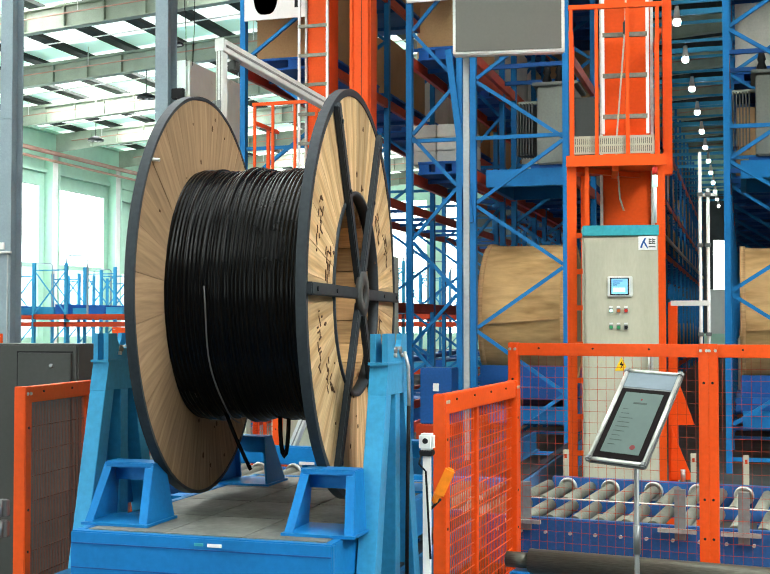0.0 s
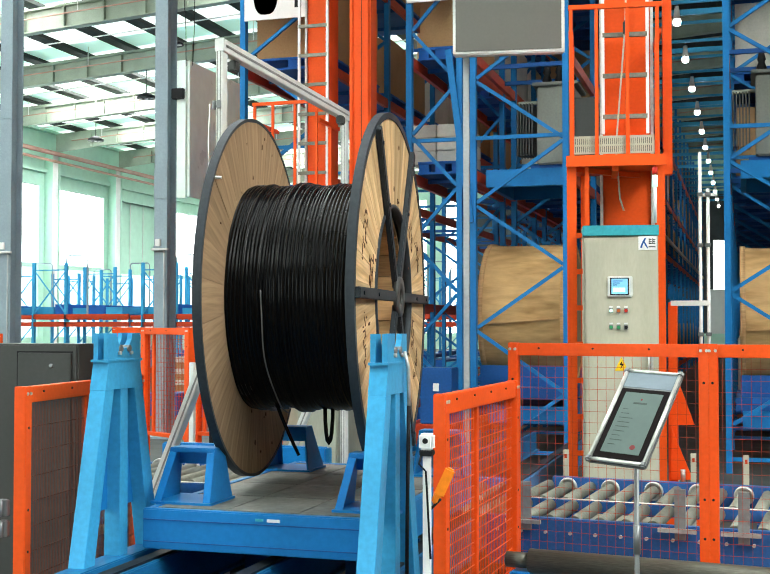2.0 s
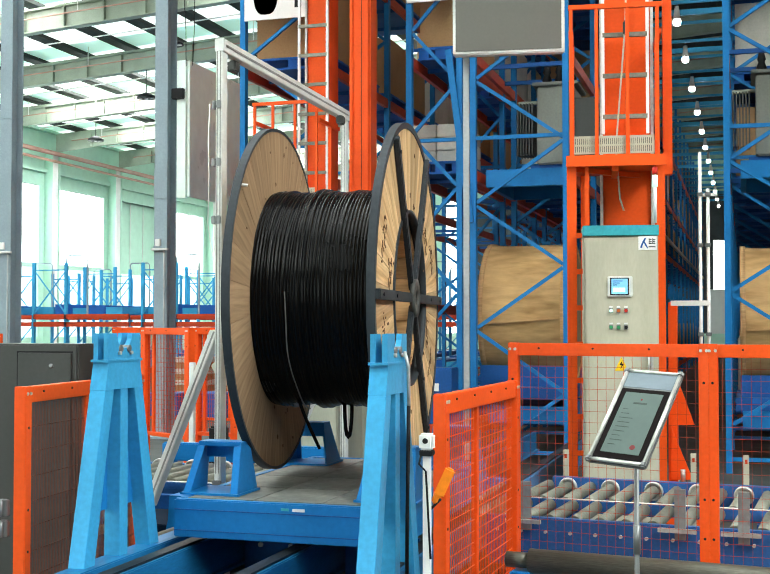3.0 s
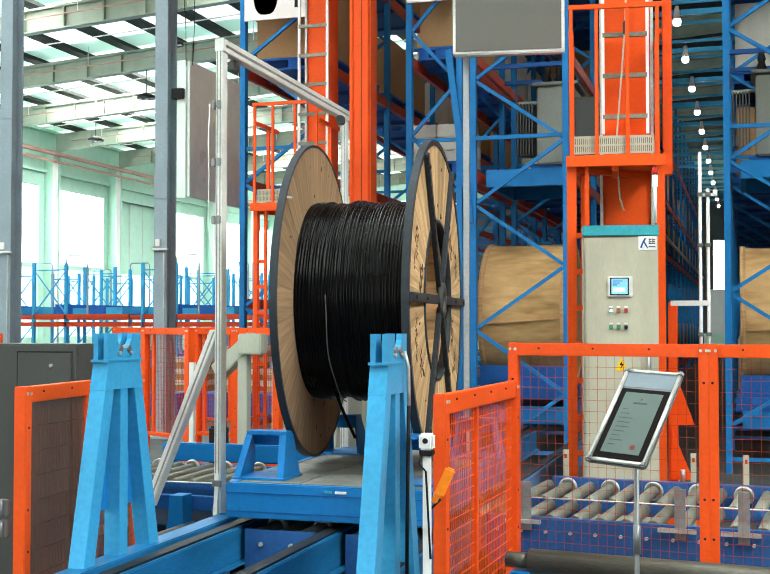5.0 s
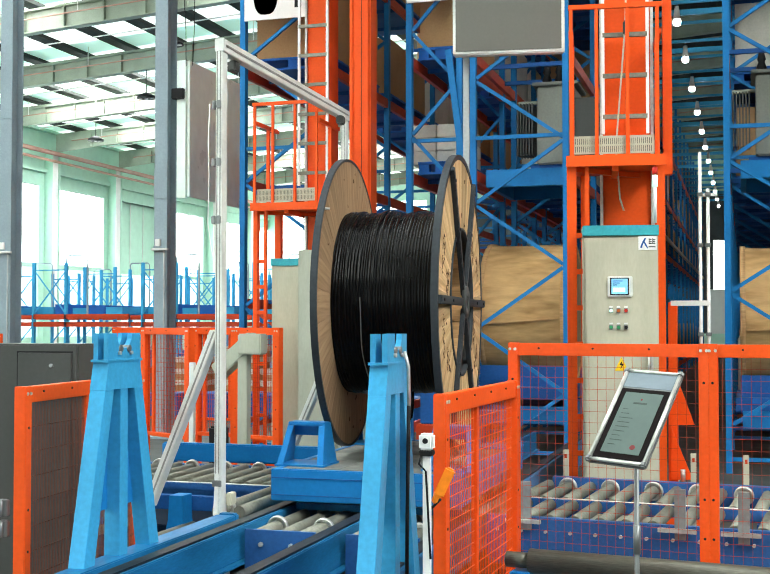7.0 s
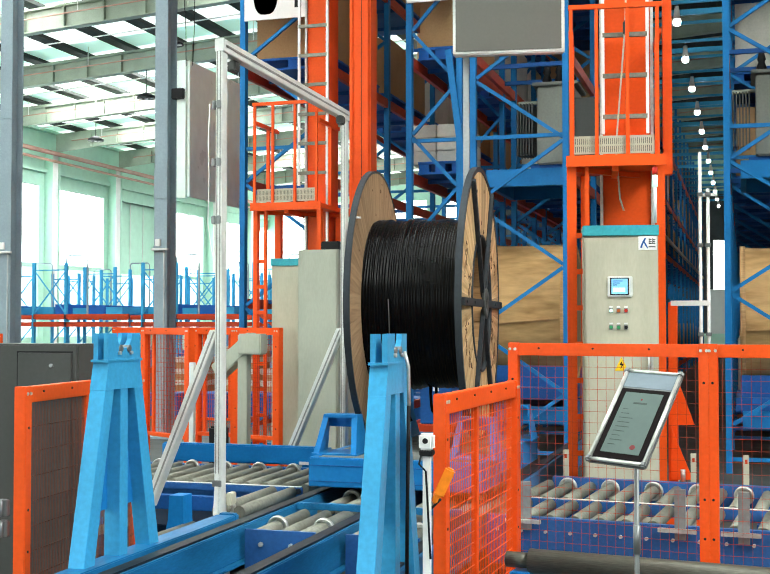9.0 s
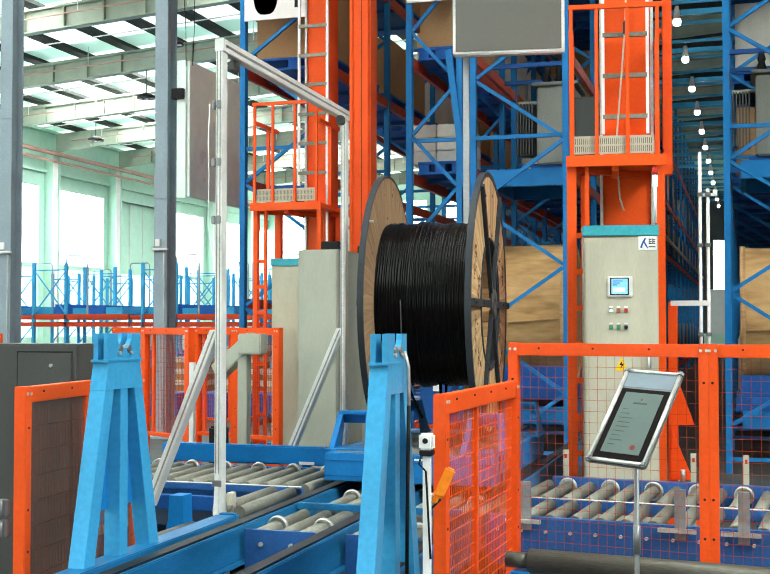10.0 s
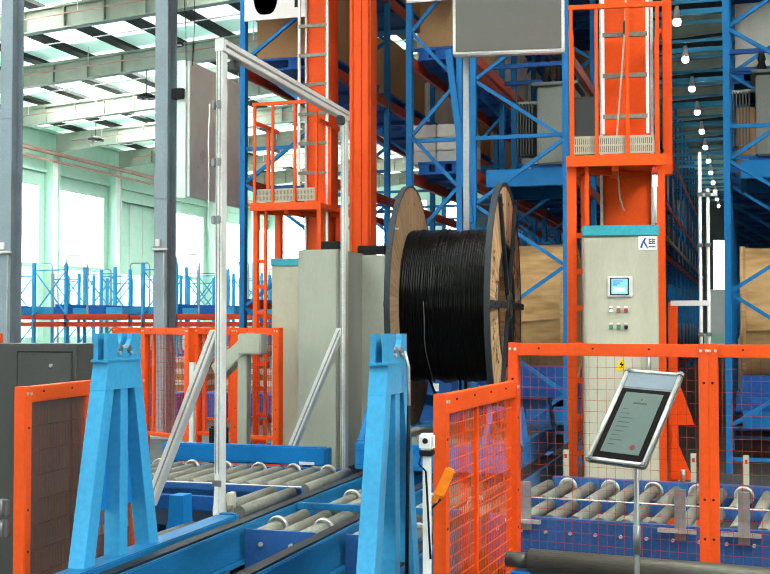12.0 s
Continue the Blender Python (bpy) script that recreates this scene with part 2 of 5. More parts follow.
def long_wall():
    """The window wall: a low sill wall, a band of tall windows between the columns, sheet above."""
    wall = solid("wall_west", B(HX0 - 0.25, HX0, HY0, HY1, 0, 1.0), GREENWALL, "pale green sheet wall with tall bright windows", "wall", kind="structure")
    part("wall_sheet", B(HX0 - 0.25, HX0, HY0, HY1, 7.75, 11.4), GREENWALL, wall)
    for y in BAYS:
        part("wall_sheet", B(HX0 - 0.25, HX0, y - 0.55, y + 0.95, 1.0, 7.75), GREENWALL, wall)
        col = solid("wall_column", B(HX0 + 0.01, HX0 + 0.45, y - 0.16, y + 0.16, 0, 9.3), GREENWALL, "pale green steel wall column", "column", "wall columns")
        # white flange: the column's bright highlight is put into its colour
        part("flange", B(HX0 + 0.45, HX0 + 0.48, y - 0.2, y + 0.2, 0, 9.3), WHITE, col)
        part("down_pipe", TUBE((HX0 + 0.3, y + 0.5, 0), (HX0 + 0.3, y + 0.5, 9.2), 0.09, 10), GREENWALL, col)
    for k, y in enumerate(BAYS[:-1]):
        shut = k == 12
        win = solid("window_%d" % (k + 1), B(HX0 - 0.2, HX0 - 0.17, y + 0.95, y + 5.0, 4.3, 7.75), GREENWALL if shut else SKYGLOW,
                    "tall window bay closed with a pale green panel" if shut else "tall bright window full of daylight", "window", "hall windows", "structure")
        part("transom", B(HX0 - 0.2, HX0 - 0.1, y + 0.95, y + 5.0, 4.1, 4.3), GREENWALL, win)
        # added glowing panel, stands in for the pale haze below the windows
        part("lower_pane", B(HX0 - 0.2, HX0 - 0.17, y + 0.95, y + 5.0, 1.0, 4.1), HAZEGLOW, win, "pale glowing panel added below the window")
        for yy in (y + 2.3, y + 3.65):
            part("mullion", B(HX0 - 0.16, HX0 - 0.13, yy - 0.015, yy + 0.015, 4.3, 7.75), WHITE, win)
        for yy in (y + 0.95, y + 4.92):
            part("jamb", B(HX0 - 0.17, HX0 + 0.05, yy, yy + 0.08, 1.0, 7.75), GREENWALL, win)
        part("lintel", B(HX0 - 0.17, HX0 + 0.06, y + 0.9, y + 5.05, 7.75, 7.85), GREENWALL, win)
    for z in (8.35, 10.2):
        girt = solid("wall_girt", B(HX0 + 0.002, HX0 + 0.16, HY0, HY1, z, z + 0.18), GREENWALL, "pale green wall girt between the columns", "girt", "wall girts")
    for z, r in ((9.15, 0.1), (8.8, 0.06)):
        solid("wall_pipe", TUBE((HX0 + 0.7, HY0, z + 0.02), (HX0 + 0.7, HY1, z), r, 10), PIPE, "salmon pink pipe along the wall", "pipe", "wall pipes")


def plain_walls():
    solid("wall_east", B(HX1, HX1 + 0.25, HY0, HY1, 0, 11.4), PLAINWALL, "plain grey sheet wall", "wall", kind="structure")
    north = solid("wall_north", B(HX0, HX1, HY1, HY1 + 0.25, 9.4, 12), GREENWALL, "pale green sheet end wall with bright windows", "wall", kind="structure")
    part("wall_sheet", B(HX0, HX1, HY1, HY1 + 0.25, 0, 1.0), GREENWALL, north)
    # dark grey from here to the right puts the aisle's shade into the wall
    part("wall_sheet", B(-1.0, HX1, HY1, HY1 + 0.25, 1.0, 3.6), PLAINWALL, north)
    part("wall_sheet", B(-2.0, -1.0, HY1, HY1 + 0.25, 1.0, 3.6), WHITE, north)
    part("wall_sheet", B(-1.0, HX1, HY1, HY1 + 0.25, 3.6, 9.4), PLAINWALL, north)
    part("wall_sheet", B(-2.0, -1.75, HY1, HY1 + 0.25, 3.6, 9.4), PLAINWALL, north)
    win = solid("window_41", B(-1.75, -1.0, HY1 + 0.17, HY1 + 0.2, 3.6, 6.5), SKYGLOW, "narrow bright window at the end of the aisle", "window", "hall windows", "structure")
    part("wall_sheet", B(-1.75, -1.0, HY1, HY1 + 0.25, 6.5, 9.4), PLAINWALL, north)
    part("mullion", B(-1.4, -1.36, HY1 + 0.1, HY1 + 0.16, 3.6, 6.5), WHITE, win)
    part("wall_sheet", B(-16.3, -2.0, HY1, HY1 + 0.25, 1.0, 9.4), PLAINWALL, north)
    for k in range(3):
        x = HX0 + 5.4 * k
        end = min(x + 5.4, -16.3)
        part("wall_sheet", B(x, x + 1.0, HY1, HY1 + 0.25, 1.0, 9.4), GREENWALL, north)
        win = solid("window_%d" % (k + 31), B(x + 1.0, end, HY1 + 0.17, HY1 + 0.2, 1.0, 9.4), SKYGLOW, "tall bright window full of daylight", "window", "hall windows", "structure")
        part("mullion", B(x + 2.4, x + 2.5, HY1 + 0.1, HY1 + 0.16, 1.0, 9.4), WHITE, win)
    south = solid("wall_south", B(HX0, HX1, HY0 - 0.25, HY0, 9.0, 12), PLAINWALL, "plain grey sheet end wall with tall bright windows", "wall", kind="structure")
    part("wall_sheet", B(HX0, HX1, HY0 - 0.25, HY0, 0, 1.0), PLAINWALL, south)
    part("wall_sheet", B(HX0, -20.0, HY0 - 0.25, HY0, 1.0, 9.0), PLAINWALL, south)
    part("wall_sheet", B(-3.8, HX1, HY0 - 0.25, HY0, 1.0, 9.0), PLAINWALL, south)
    for k in range(3):
        x = -20.0 + 5.4 * k
        solid("window_%d" % (k + 51), B(x, x + 4.4, HY0 - 0.2, HY0 - 0.17, 1.0, 9.0), SKYGLOW, "tall bright window full of daylight", "window", "hall windows", "structure")
        part("wall_sheet", B(x + 4.4, x + 5.4, HY0 - 0.25, HY0, 1.0, 9.0), PLAINWALL, south)


def roof():
    """Sloping lining with rows of translucent sheets between the purlins; the rafters are things of their own."""
    lining, lights, dark = bmesh.new(), bmesh.new(), bmesh.new()
    step = 1.75
    for side in (-1, 1):
        x = 0.0
        while x < 30.0:
            x1 = min(x + step, 30.0)
            for k in range(-11, 6):
                y = 46.2 + 5.55 * k
                a, b = side * x, side * x1
                za, zb = rafter_z(x) + 1.0, rafter_z(x1) + 1.0
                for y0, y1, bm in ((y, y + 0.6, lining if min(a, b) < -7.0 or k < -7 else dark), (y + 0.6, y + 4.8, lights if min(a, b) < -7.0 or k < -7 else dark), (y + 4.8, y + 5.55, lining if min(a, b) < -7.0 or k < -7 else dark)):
                    v = [bm.verts.new(p) for p in ((a, y0, za), (b, y0, zb), (b, y1, zb), (a, y1, za))]
                    w = [bm.verts.new(p) for p in ((a, y0, za + 0.05), (b, y0, zb + 0.05), (b, y1, zb + 0.05), (a, y1, za + 0.05))]
                    bm.faces.new(v)
                    bm.faces.new(w)
            x = x1
    tagged(part("ceiling", lining, LININGGLOW), "pale green lined sheet roof with its daylight put in as glow", "ceiling", kind="structure")
    tagged(part("ceiling_rooflights", lights, ROOFGLOW), "translucent rooflight sheets bright with daylight", "rooflight", kind="structure")
    tagged(part("ceiling_storage", dark, SHADELINING), "sheet roof above the storage racks, shade put into its dark colour", "ceiling", kind="structure")
    pur = bmesh.new()
    for side in (-1, 1):
        x = 0.6
        while x < 30:
            z = rafter_z(x) + 0.84
            box(pur, side * x - 0.22, side * x + 0.22, HY0, HY1, z, z + 0.12)
            x += 1.75
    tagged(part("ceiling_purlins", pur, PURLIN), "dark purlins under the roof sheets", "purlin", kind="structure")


def rafters():
    """Welded rafters: a thin web, two flanges and upright stiffeners."""
    for y in BAYS:
        t = thing("rafter", "grey green welded steel roof rafter", "rafter", pose(0, y, 0), "roof rafters")
        for side in (-1, 1):
            pts = [(side * 29.5, 9.25), (side * 27.0, rafter_z(27.0)), (0.0, rafter_z(0)), (0.0, rafter_z(0) + 0.62), (side * 29.5, rafter_z(29.5) + 0.75)]
            part("web", prism(bmesh.new(), pts, 1, -0.02, 0.02), BEAMGREEN, t)
            for off in (-0.015, 0.615):
                part("flange", BAR((side * 27, 0, rafter_z(27) + off), (0, 0, rafter_z(0) + off), 0.28, 0.03), BEAMGREEN, t)
            x = 3.0
            while x < 28:
                part("stiffener", B(side * x - 0.015, side * x + 0.015, -0.13, -0.02, rafter_z(x) + 0.02, rafter_z(x) + 0.58), BEAMGREEN, t)
                x += 1.3
        for side in (-1, 1):
            part("sprinkler_pipe", TUBE((side * 28.5, -0.35, rafter_z(28.5) + 0.3), (0, -0.35, rafter_z(0) + 0.3), 0.022, 8), PIPE, t, "thin salmon sprinkler pipe")
            for x in (6, 9, 12, 15, 18, 21, 24, 27):
                part("hanger", B(side * x - 0.012, side * x + 0.012, -0.36, -0.34, rafter_z(x) + 0.33, rafter_z(x) + 0.95), WHITE, t)
        part("conduit", TUBE((-28.5, 2.7, rafter_z(28.5) + 0.45), (0, 2.7, rafter_z(0) + 0.45), 0.02, 8), WHITE, t, "thin white conduit across the bay")


def highbay(m):
    t = thing("highbay_lamp", "small dark high-bay lamp hung under the roof", "lamp", m, "high-bay lamps")
    part("hood", lathe_z([(0.05, 0.2), (0.3, 0.08), (0.32, 0.0)], 16), BLACK, t)
    part("rod", TUBE((0, 0, 0.2), (0, 0, 1.0), 0.015, 6), BLACK, t)
    for k in range(3):
        part("bulb", TUBE((-0.22 + 0.22 * k, 0, -0.03), (-0.22 + 0.22 * k, 0, 0.02), 0.06, 10), WHITE, t)
    return t


def lathe_z(profile, n=24):
    bm = bmesh.new()
    rings = [[bm.verts.new((r * math.cos(k * math.tau / n), r * math.sin(k * math.tau / n), z)) for k in range(n)] for r, z in profile]
    for p, q in zip(rings, rings[1:]):
        for k in range(n):
            f = bm.faces.new((p[k], p[(k + 1) % n], q[(k + 1) % n], q[k]))
            f.smooth = True
    bm.faces.new(rings[0])
    bm.faces.new(rings[-1])
    return bm


def hall_column(x, y):
    t = thing("steel_column", "blue grey steel H column from floor to roof", "column", pose(x, y, 0), "hall columns")
    top = rafter_z(x) + 0.3
    part("web", B(-0.012, 0.012, -0.12, 0.12, 0, top), STEELCOL, t)
    for s in (-1, 1):
        part("flange", B(-0.1, 0.1, s * 0.13 - 0.012, s * 0.13 + 0.012, 0, top, 0.003), STEELCOL, t)
    for z in (1.3, 2.65, 4.6):
        part("stiffener", B(-0.11, 0.11, -0.15, -0.143, z, z + 0.03), STEELCOL, t)
    part("base_plate", B(-0.22, 0.22, -0.24, 0.24, 0, 0.03), STEELCOL, t)
    part("junction_box", B(-0.06, 0.01, -0.19, -0.145, 2.68, 2.78, 0.006), WHITE, t, "small white junction box")
    part("bracket", B(-0.12, 0.13, -0.2, -0.15, 2.62, 2.65, 0.004), ALU, t)
    part("conduit", TUBE((0.07, -0.17, 0.0), (0.07, -0.17, 2.62), 0.012, 8), PALEPOLE, t)
    part("splice_plate", B(-0.1, 0.1, -0.15, -0.143, 3.35, 3.75), STEELCOL, t)
    return t


long_wall()
plain_walls()
roof()
rafters()
hall_column(-7.81, 15.0)
hall_column(-10.335, 15.0)
for hx, hy in ((-19.0, 35.1), (-24.2, 40.65), (-23.3, 46.2), (-15.2, 29.55)):
    highbay(pose(hx, hy, rafter_z(hx) - 0.98))

# ---- racks ----
LEVELS = (0.45, 3.36, 4.72, 6.2)


def rack_row(x0, x1, y0, bays, bay=2.5, top=8.0, levels=LEVELS, node=0.35, step=0.7):
    t = thing("pallet_rack", "blue steel pallet rack row with red orange beams", "rack", pose(0, 0, 0), "pallet racks")
    post = finish(upright_mesh(top), "upright", RACKBLUE)
    w = x1 - x0
    rungs = []
    z = node
    flip = False
    while z + step < top:
        a, b = (x0 + 0.04, x1 - 0.04) if not flip else (x1 - 0.04, x0 + 0.04)
        rungs.append((a, z + 0.02, b, z + step - 0.02))
        z += step
        flip = not flip
    diag = [finish(BAR((a, 0, z0), (b, 0, z1), 0.035, 0.04), "brace", RACKBLUE) for a, z0, b, z1 in rungs]
    hor = finish(BAR((x0, 0, 0), (x1, 0, 0), 0.035, 0.042), "brace", RACKBLUE)
    beam = finish(BAR((0, 0.04, 0), (0, bay - 0.04, 0), 0.05, 0.12), "beam", REDBEAM)
    sup = finish(BAR((x0, 0, 0), (x1, 0, 0), 0.05, 0.05), "crossbar", DEEPBLUE)
    for k in range(bays + 1):
        y = y0 + k * bay
        for x in (x0, x1):
            part("upright", post, None, t, at=pose(x, y, 0))
        for d in diag:
            part("brace", d, None, t, at=pose(0, y, 0))
        for z in (0.15, 3.72, 7.6):
            part("brace", hor, None, t, at=pose(0, y, z))
        if k < bays:
            for z in levels:
                for x in (x0, x1):
                    part("beam", beam, None, t, at=pose(x, y, z - 0.06))
                for f in (0.3, 0.7):
                    part("crossbar", sup, None, t, at=pose(0, y + bay * f, z - 0.03))
    return t


def upright_mesh(top):
    """A lipped channel post with a row of slots in its face."""
    bm = bmesh.new()
    prism(bm, [(-0.034, -0.045), (0.034, -0.045), (0.034, 0.045), (0.024, 0.045), (0.024, -0.033), (-0.024, -0.033), (-0.024, 0.045), (-0.034, 0.045)], 2, 0, top)
    return bm


def pallet(x, y, z, w=1.0, d=1.1):
    t = thing("plastic_pallet", "blue plastic pallet on the rack", "pallet", pose(x, y, z), "rack pallets")
    part("deck", B(-w / 2, w / 2, -d / 2, d / 2, 0.12, 0.15), PALLETBLUE, t)
    part("skid", B(-w / 2, w / 2, -d / 2, d / 2, 0.0, 0.025), PALLETBLUE, t)
    for px in (-w / 2 + 0.07, 0, w / 2 - 0.07):
        for py in (-d / 2 + 0.07, 0, d / 2 - 0.07):
            part("block", B(px - 0.06, px + 0.06, py - 0.06, py + 0.06, 0.025, 0.12), PALLETBLUE, t)
    return t


CARTON = {}


def carton(x, y, z, w, d, h, material, label, turn=0):
    key = (round(w, 2), round(d, 2), round(h, 2), material.name)
    if key not in CARTON:
        bm = B(-w / 2, w / 2, -d / 2, d / 2, 0, h, 0.008)
        CARTON[key] = finish(bm, "carton", material)
    ob = part("carton", CARTON[key], None, None, label, pose(x, y, z, 0, 0, turn))
    return tagged(ob, label, "carton", "rack cartons")


RACKS = {"a": (-5.82, -4.75), "b": (-3.72, -3.12), "c": (-2.96, -1.9), "d": (-0.17, 0.95)}
NODE = {"a": (0.3, 0.75, 7), "b": (0.12, 0.61, 8), "c": (-0.18, 0.715, 18), "d": (0.5, 0.715, 18)}
for key, (ra, rb) in RACKS.items():
    rack_row(ra, rb, 13.2, NODE[key][2], levels=(0.45, 1.9) + LEVELS[1:] if key == "a" else LEVELS, node=max(0.1, NODE[key][0]), step=NODE[key][1])

rng = random.Random(5)
for key, (ra, rb) in RACKS.items():
    for k in range(NODE[key][2]):
        for z in LEVELS:
            if k == 0 and key in "cd" and z < 6:
                continue
            if k == 0 and key == "b" and z == LEVELS[0] or rng.random() < (1.1 if key in 'ab' and z < 4 and (k > 0 or key == 'a') else -1 if z < 4 else 0.2):
                continue
            cx = (ra + rb) / 2
            y = 13.2 + 2.5 * k + 1.25
            pw = min(1.0, rb - ra - 0.06)
            pallet(cx, y, z, pw, 2.0)
            if k == 0 and key == "b" and z == LEVELS[1]:
                continue
            h = rng.uniform(0.75, 1.05)
            mt, lb = (CARD, "brown cardboard carton on a pallet") if rng.random() < 0.75 else (WHITEWRAP, "white wrapped carton on a pallet")
            for s in (-0.5, 0.5):
                carton(cx, y + s, z + 0.15, pw - 0.04, 0.96, round(h, 1), mt, lb)
for i in range(2):
    for j in range(3):
        for k in range(2):
            carton(-3.68 + 0.33 * i, 13.9 + 0.5 * k, LEVELS[1] + 0.15 + 0.16 * j, 0.32, 0.48, 0.155, WHITEWRAP, "small white carton stacked on a blue pallet")


def wrapped_drum(x, y, z, r=0.85, w=0.9):
    t = thing("wrapped_cable_drum", "large cable drum wrapped in brown kraft paper", "cable drum", pose(x, y, z), "wrapped drums")
    n = 64
    bm = bmesh.new()
    prof = []
    for i in range(13):
        f = i / 12
        prof.append((-w / 2 + 0.05 + f * (w - 0.1), r * (0.985 - 0.02 * math.sin(f * math.pi))))
    rings = [[bm.verts.new((px, (pr + 0.006 * noise.noise((px * 3, 4 * math.cos(k * math.tau / n), 4 * math.sin(k * math.tau / n)))) * math.cos(k * math.tau / n),
                            (pr + 0.012 * noise.noise((px * 5, 5 * math.cos(k * math.tau / n), 5 * math.sin(k * math.tau / n)))) * math.sin(k * math.tau / n))) for k in range(n)] for px, pr in prof]
    for p, q in zip(rings, rings[1:]):
        for k in range(n):
            bm.faces.new((p[k], p[(k + 1) % n], q[(k + 1) % n], q[k])).smooth = True
    part("wrap", bm, KRAFT, t)
    for s in (-1, 1):
        bm = bmesh.new()
        lathe_x(bm, [(s * (w / 2 - 0.06), r), (s * w / 2, r), (s * w / 2, r - 0.06), (s * (w / 2 - 0.06), r - 0.06)], 64)
        part("rim", bm, STAVE, t)
        bm = bmesh.new()
        tube(bm, (s * (w / 2 - 0.05), 0, 0), (s * (w / 2 - 0.01), 0, 0), r - 0.05, 64)
        part("flange", bm, PINEIN, t)
    part("paper_seam", BAR((-w / 2 + 0.06, -r * 0.992, -0.12), (w / 2 - 0.06, -r * 0.988, -0.06), 0.02, 0.02), KRAFT, t)
    for s in (-1, 1):
        part("saddle", B(-w / 2, w / 2, s * 0.62 - 0.06, s * 0.62 + 0.06, -r - 0.0 + 0.0, -r + 0.24), DEEPBLUE, t)
    part("saddle_base", B(-w / 2 - 0.05, w / 2 + 0.05, -0.8, 0.8, -r - 0.14, -r), DEEPBLUE, t)
    return t


def transformer(x, y, z):
    t = thing("transformer", "grey oil transformer with cooling fins", "transformer", pose(x, y, z), "stored transformers")
    part("tank", B(-0.22, 0.22, -0.35, 0.35, 0.12, 1.05, 0.02), TANKGREY, t)
    fin = finish(B(-0.008, 0.008, -0.16, 0.16, 0, 0.62), "fin", GREYBOX)
    for k in range(9):
        part("fin", fin, None, t, at=pose(0.3, -0.28 + 0.07 * k, 0.28, 0, 0, 90))
    for k in range(6):
        part("fin", fin, None, t, at=pose(-0.29 - 0.035 * k, -0.1, 0.25))
    part("header_pipe", TUBE((-0.48, -0.1, 0.9), (-0.22, -0.1, 0.9), 0.025, 12), GREENGREY, t)
    part("lid", B(-0.27, 0.27, -0.4, 0.4, 1.05, 1.09, 0.008), TANKGREY, t)
    for k in range(3):
        part("bushing", lathe_z([(0.06, 1.09), (0.04, 1.15), (0.06, 1.18), (0.035, 1.25), (0.05, 1.28), (0.015, 1.42)], 14), BLACK, t, at=pose(-0.15 + 0.15 * k, 0, 0))
    part("skid", B(-0.3, 0.3, -0.3, 0.3, 0.0, 0.12), DEEPBLUE, t)
    return t


wrapped_drum(-2.46, 14.25, 1.72, 0.85, 1.02)
wrapped_drum(0.45, 14.25, 1.64, 0.85, 1.0)
transformer(-2.12, 14.2, LEVELS[1])
transformer(0.36, 14.2, LEVELS[1])


def steel_pallet(x, y, z, w):
    t = thing("steel_pallet", "blue steel box pallet under a heavy load", "pallet", pose(x, y, z), "steel pallets")
    part("front_beam", B(-w / 2, w / 2, -0.75, -0.69, 0.0, 0.2, 0.006), RACKBLUE, t)
    part("rear_beam", B(-w / 2, w / 2, 0.69, 0.75, 0.0, 0.2, 0.006), RACKBLUE, t)
    for s in (-1, 1):
        part("side_beam", B(s * (w / 2 - 0.03) - 0.03, s * (w / 2 - 0.03) + 0.03, -0.69, 0.69, 0.0, 0.2, 0.005), RACKBLUE, t)
    part("deck", B(-w / 2 + 0.06, w / 2 - 0.06, -0.69, 0.69, 0.17, 0.19), DEEPBLUE, t)


for sx in (-2.4, 0.42):
    steel_pallet(sx, 14.1, LEVELS[1] - 0.19, 0.9)
    steel_pallet(sx, 14.2, LEVELS[0], 0.9)

slant = solid("raking_brace", BAR((-3.24, 13.135, 4.75), (-2.98, 13.135, 2.75), 0.075, 0.05, up=(0, 1, 0)), RACKBLUE, "blue raking steel brace bolted to the rack end", "brace")
busbar = solid("busbar", B(-1.86, -1.8, 13.6, 57.0, 3.66, 3.74), ZINC, "pale conductor rail along the crane aisle", "conductor rail")

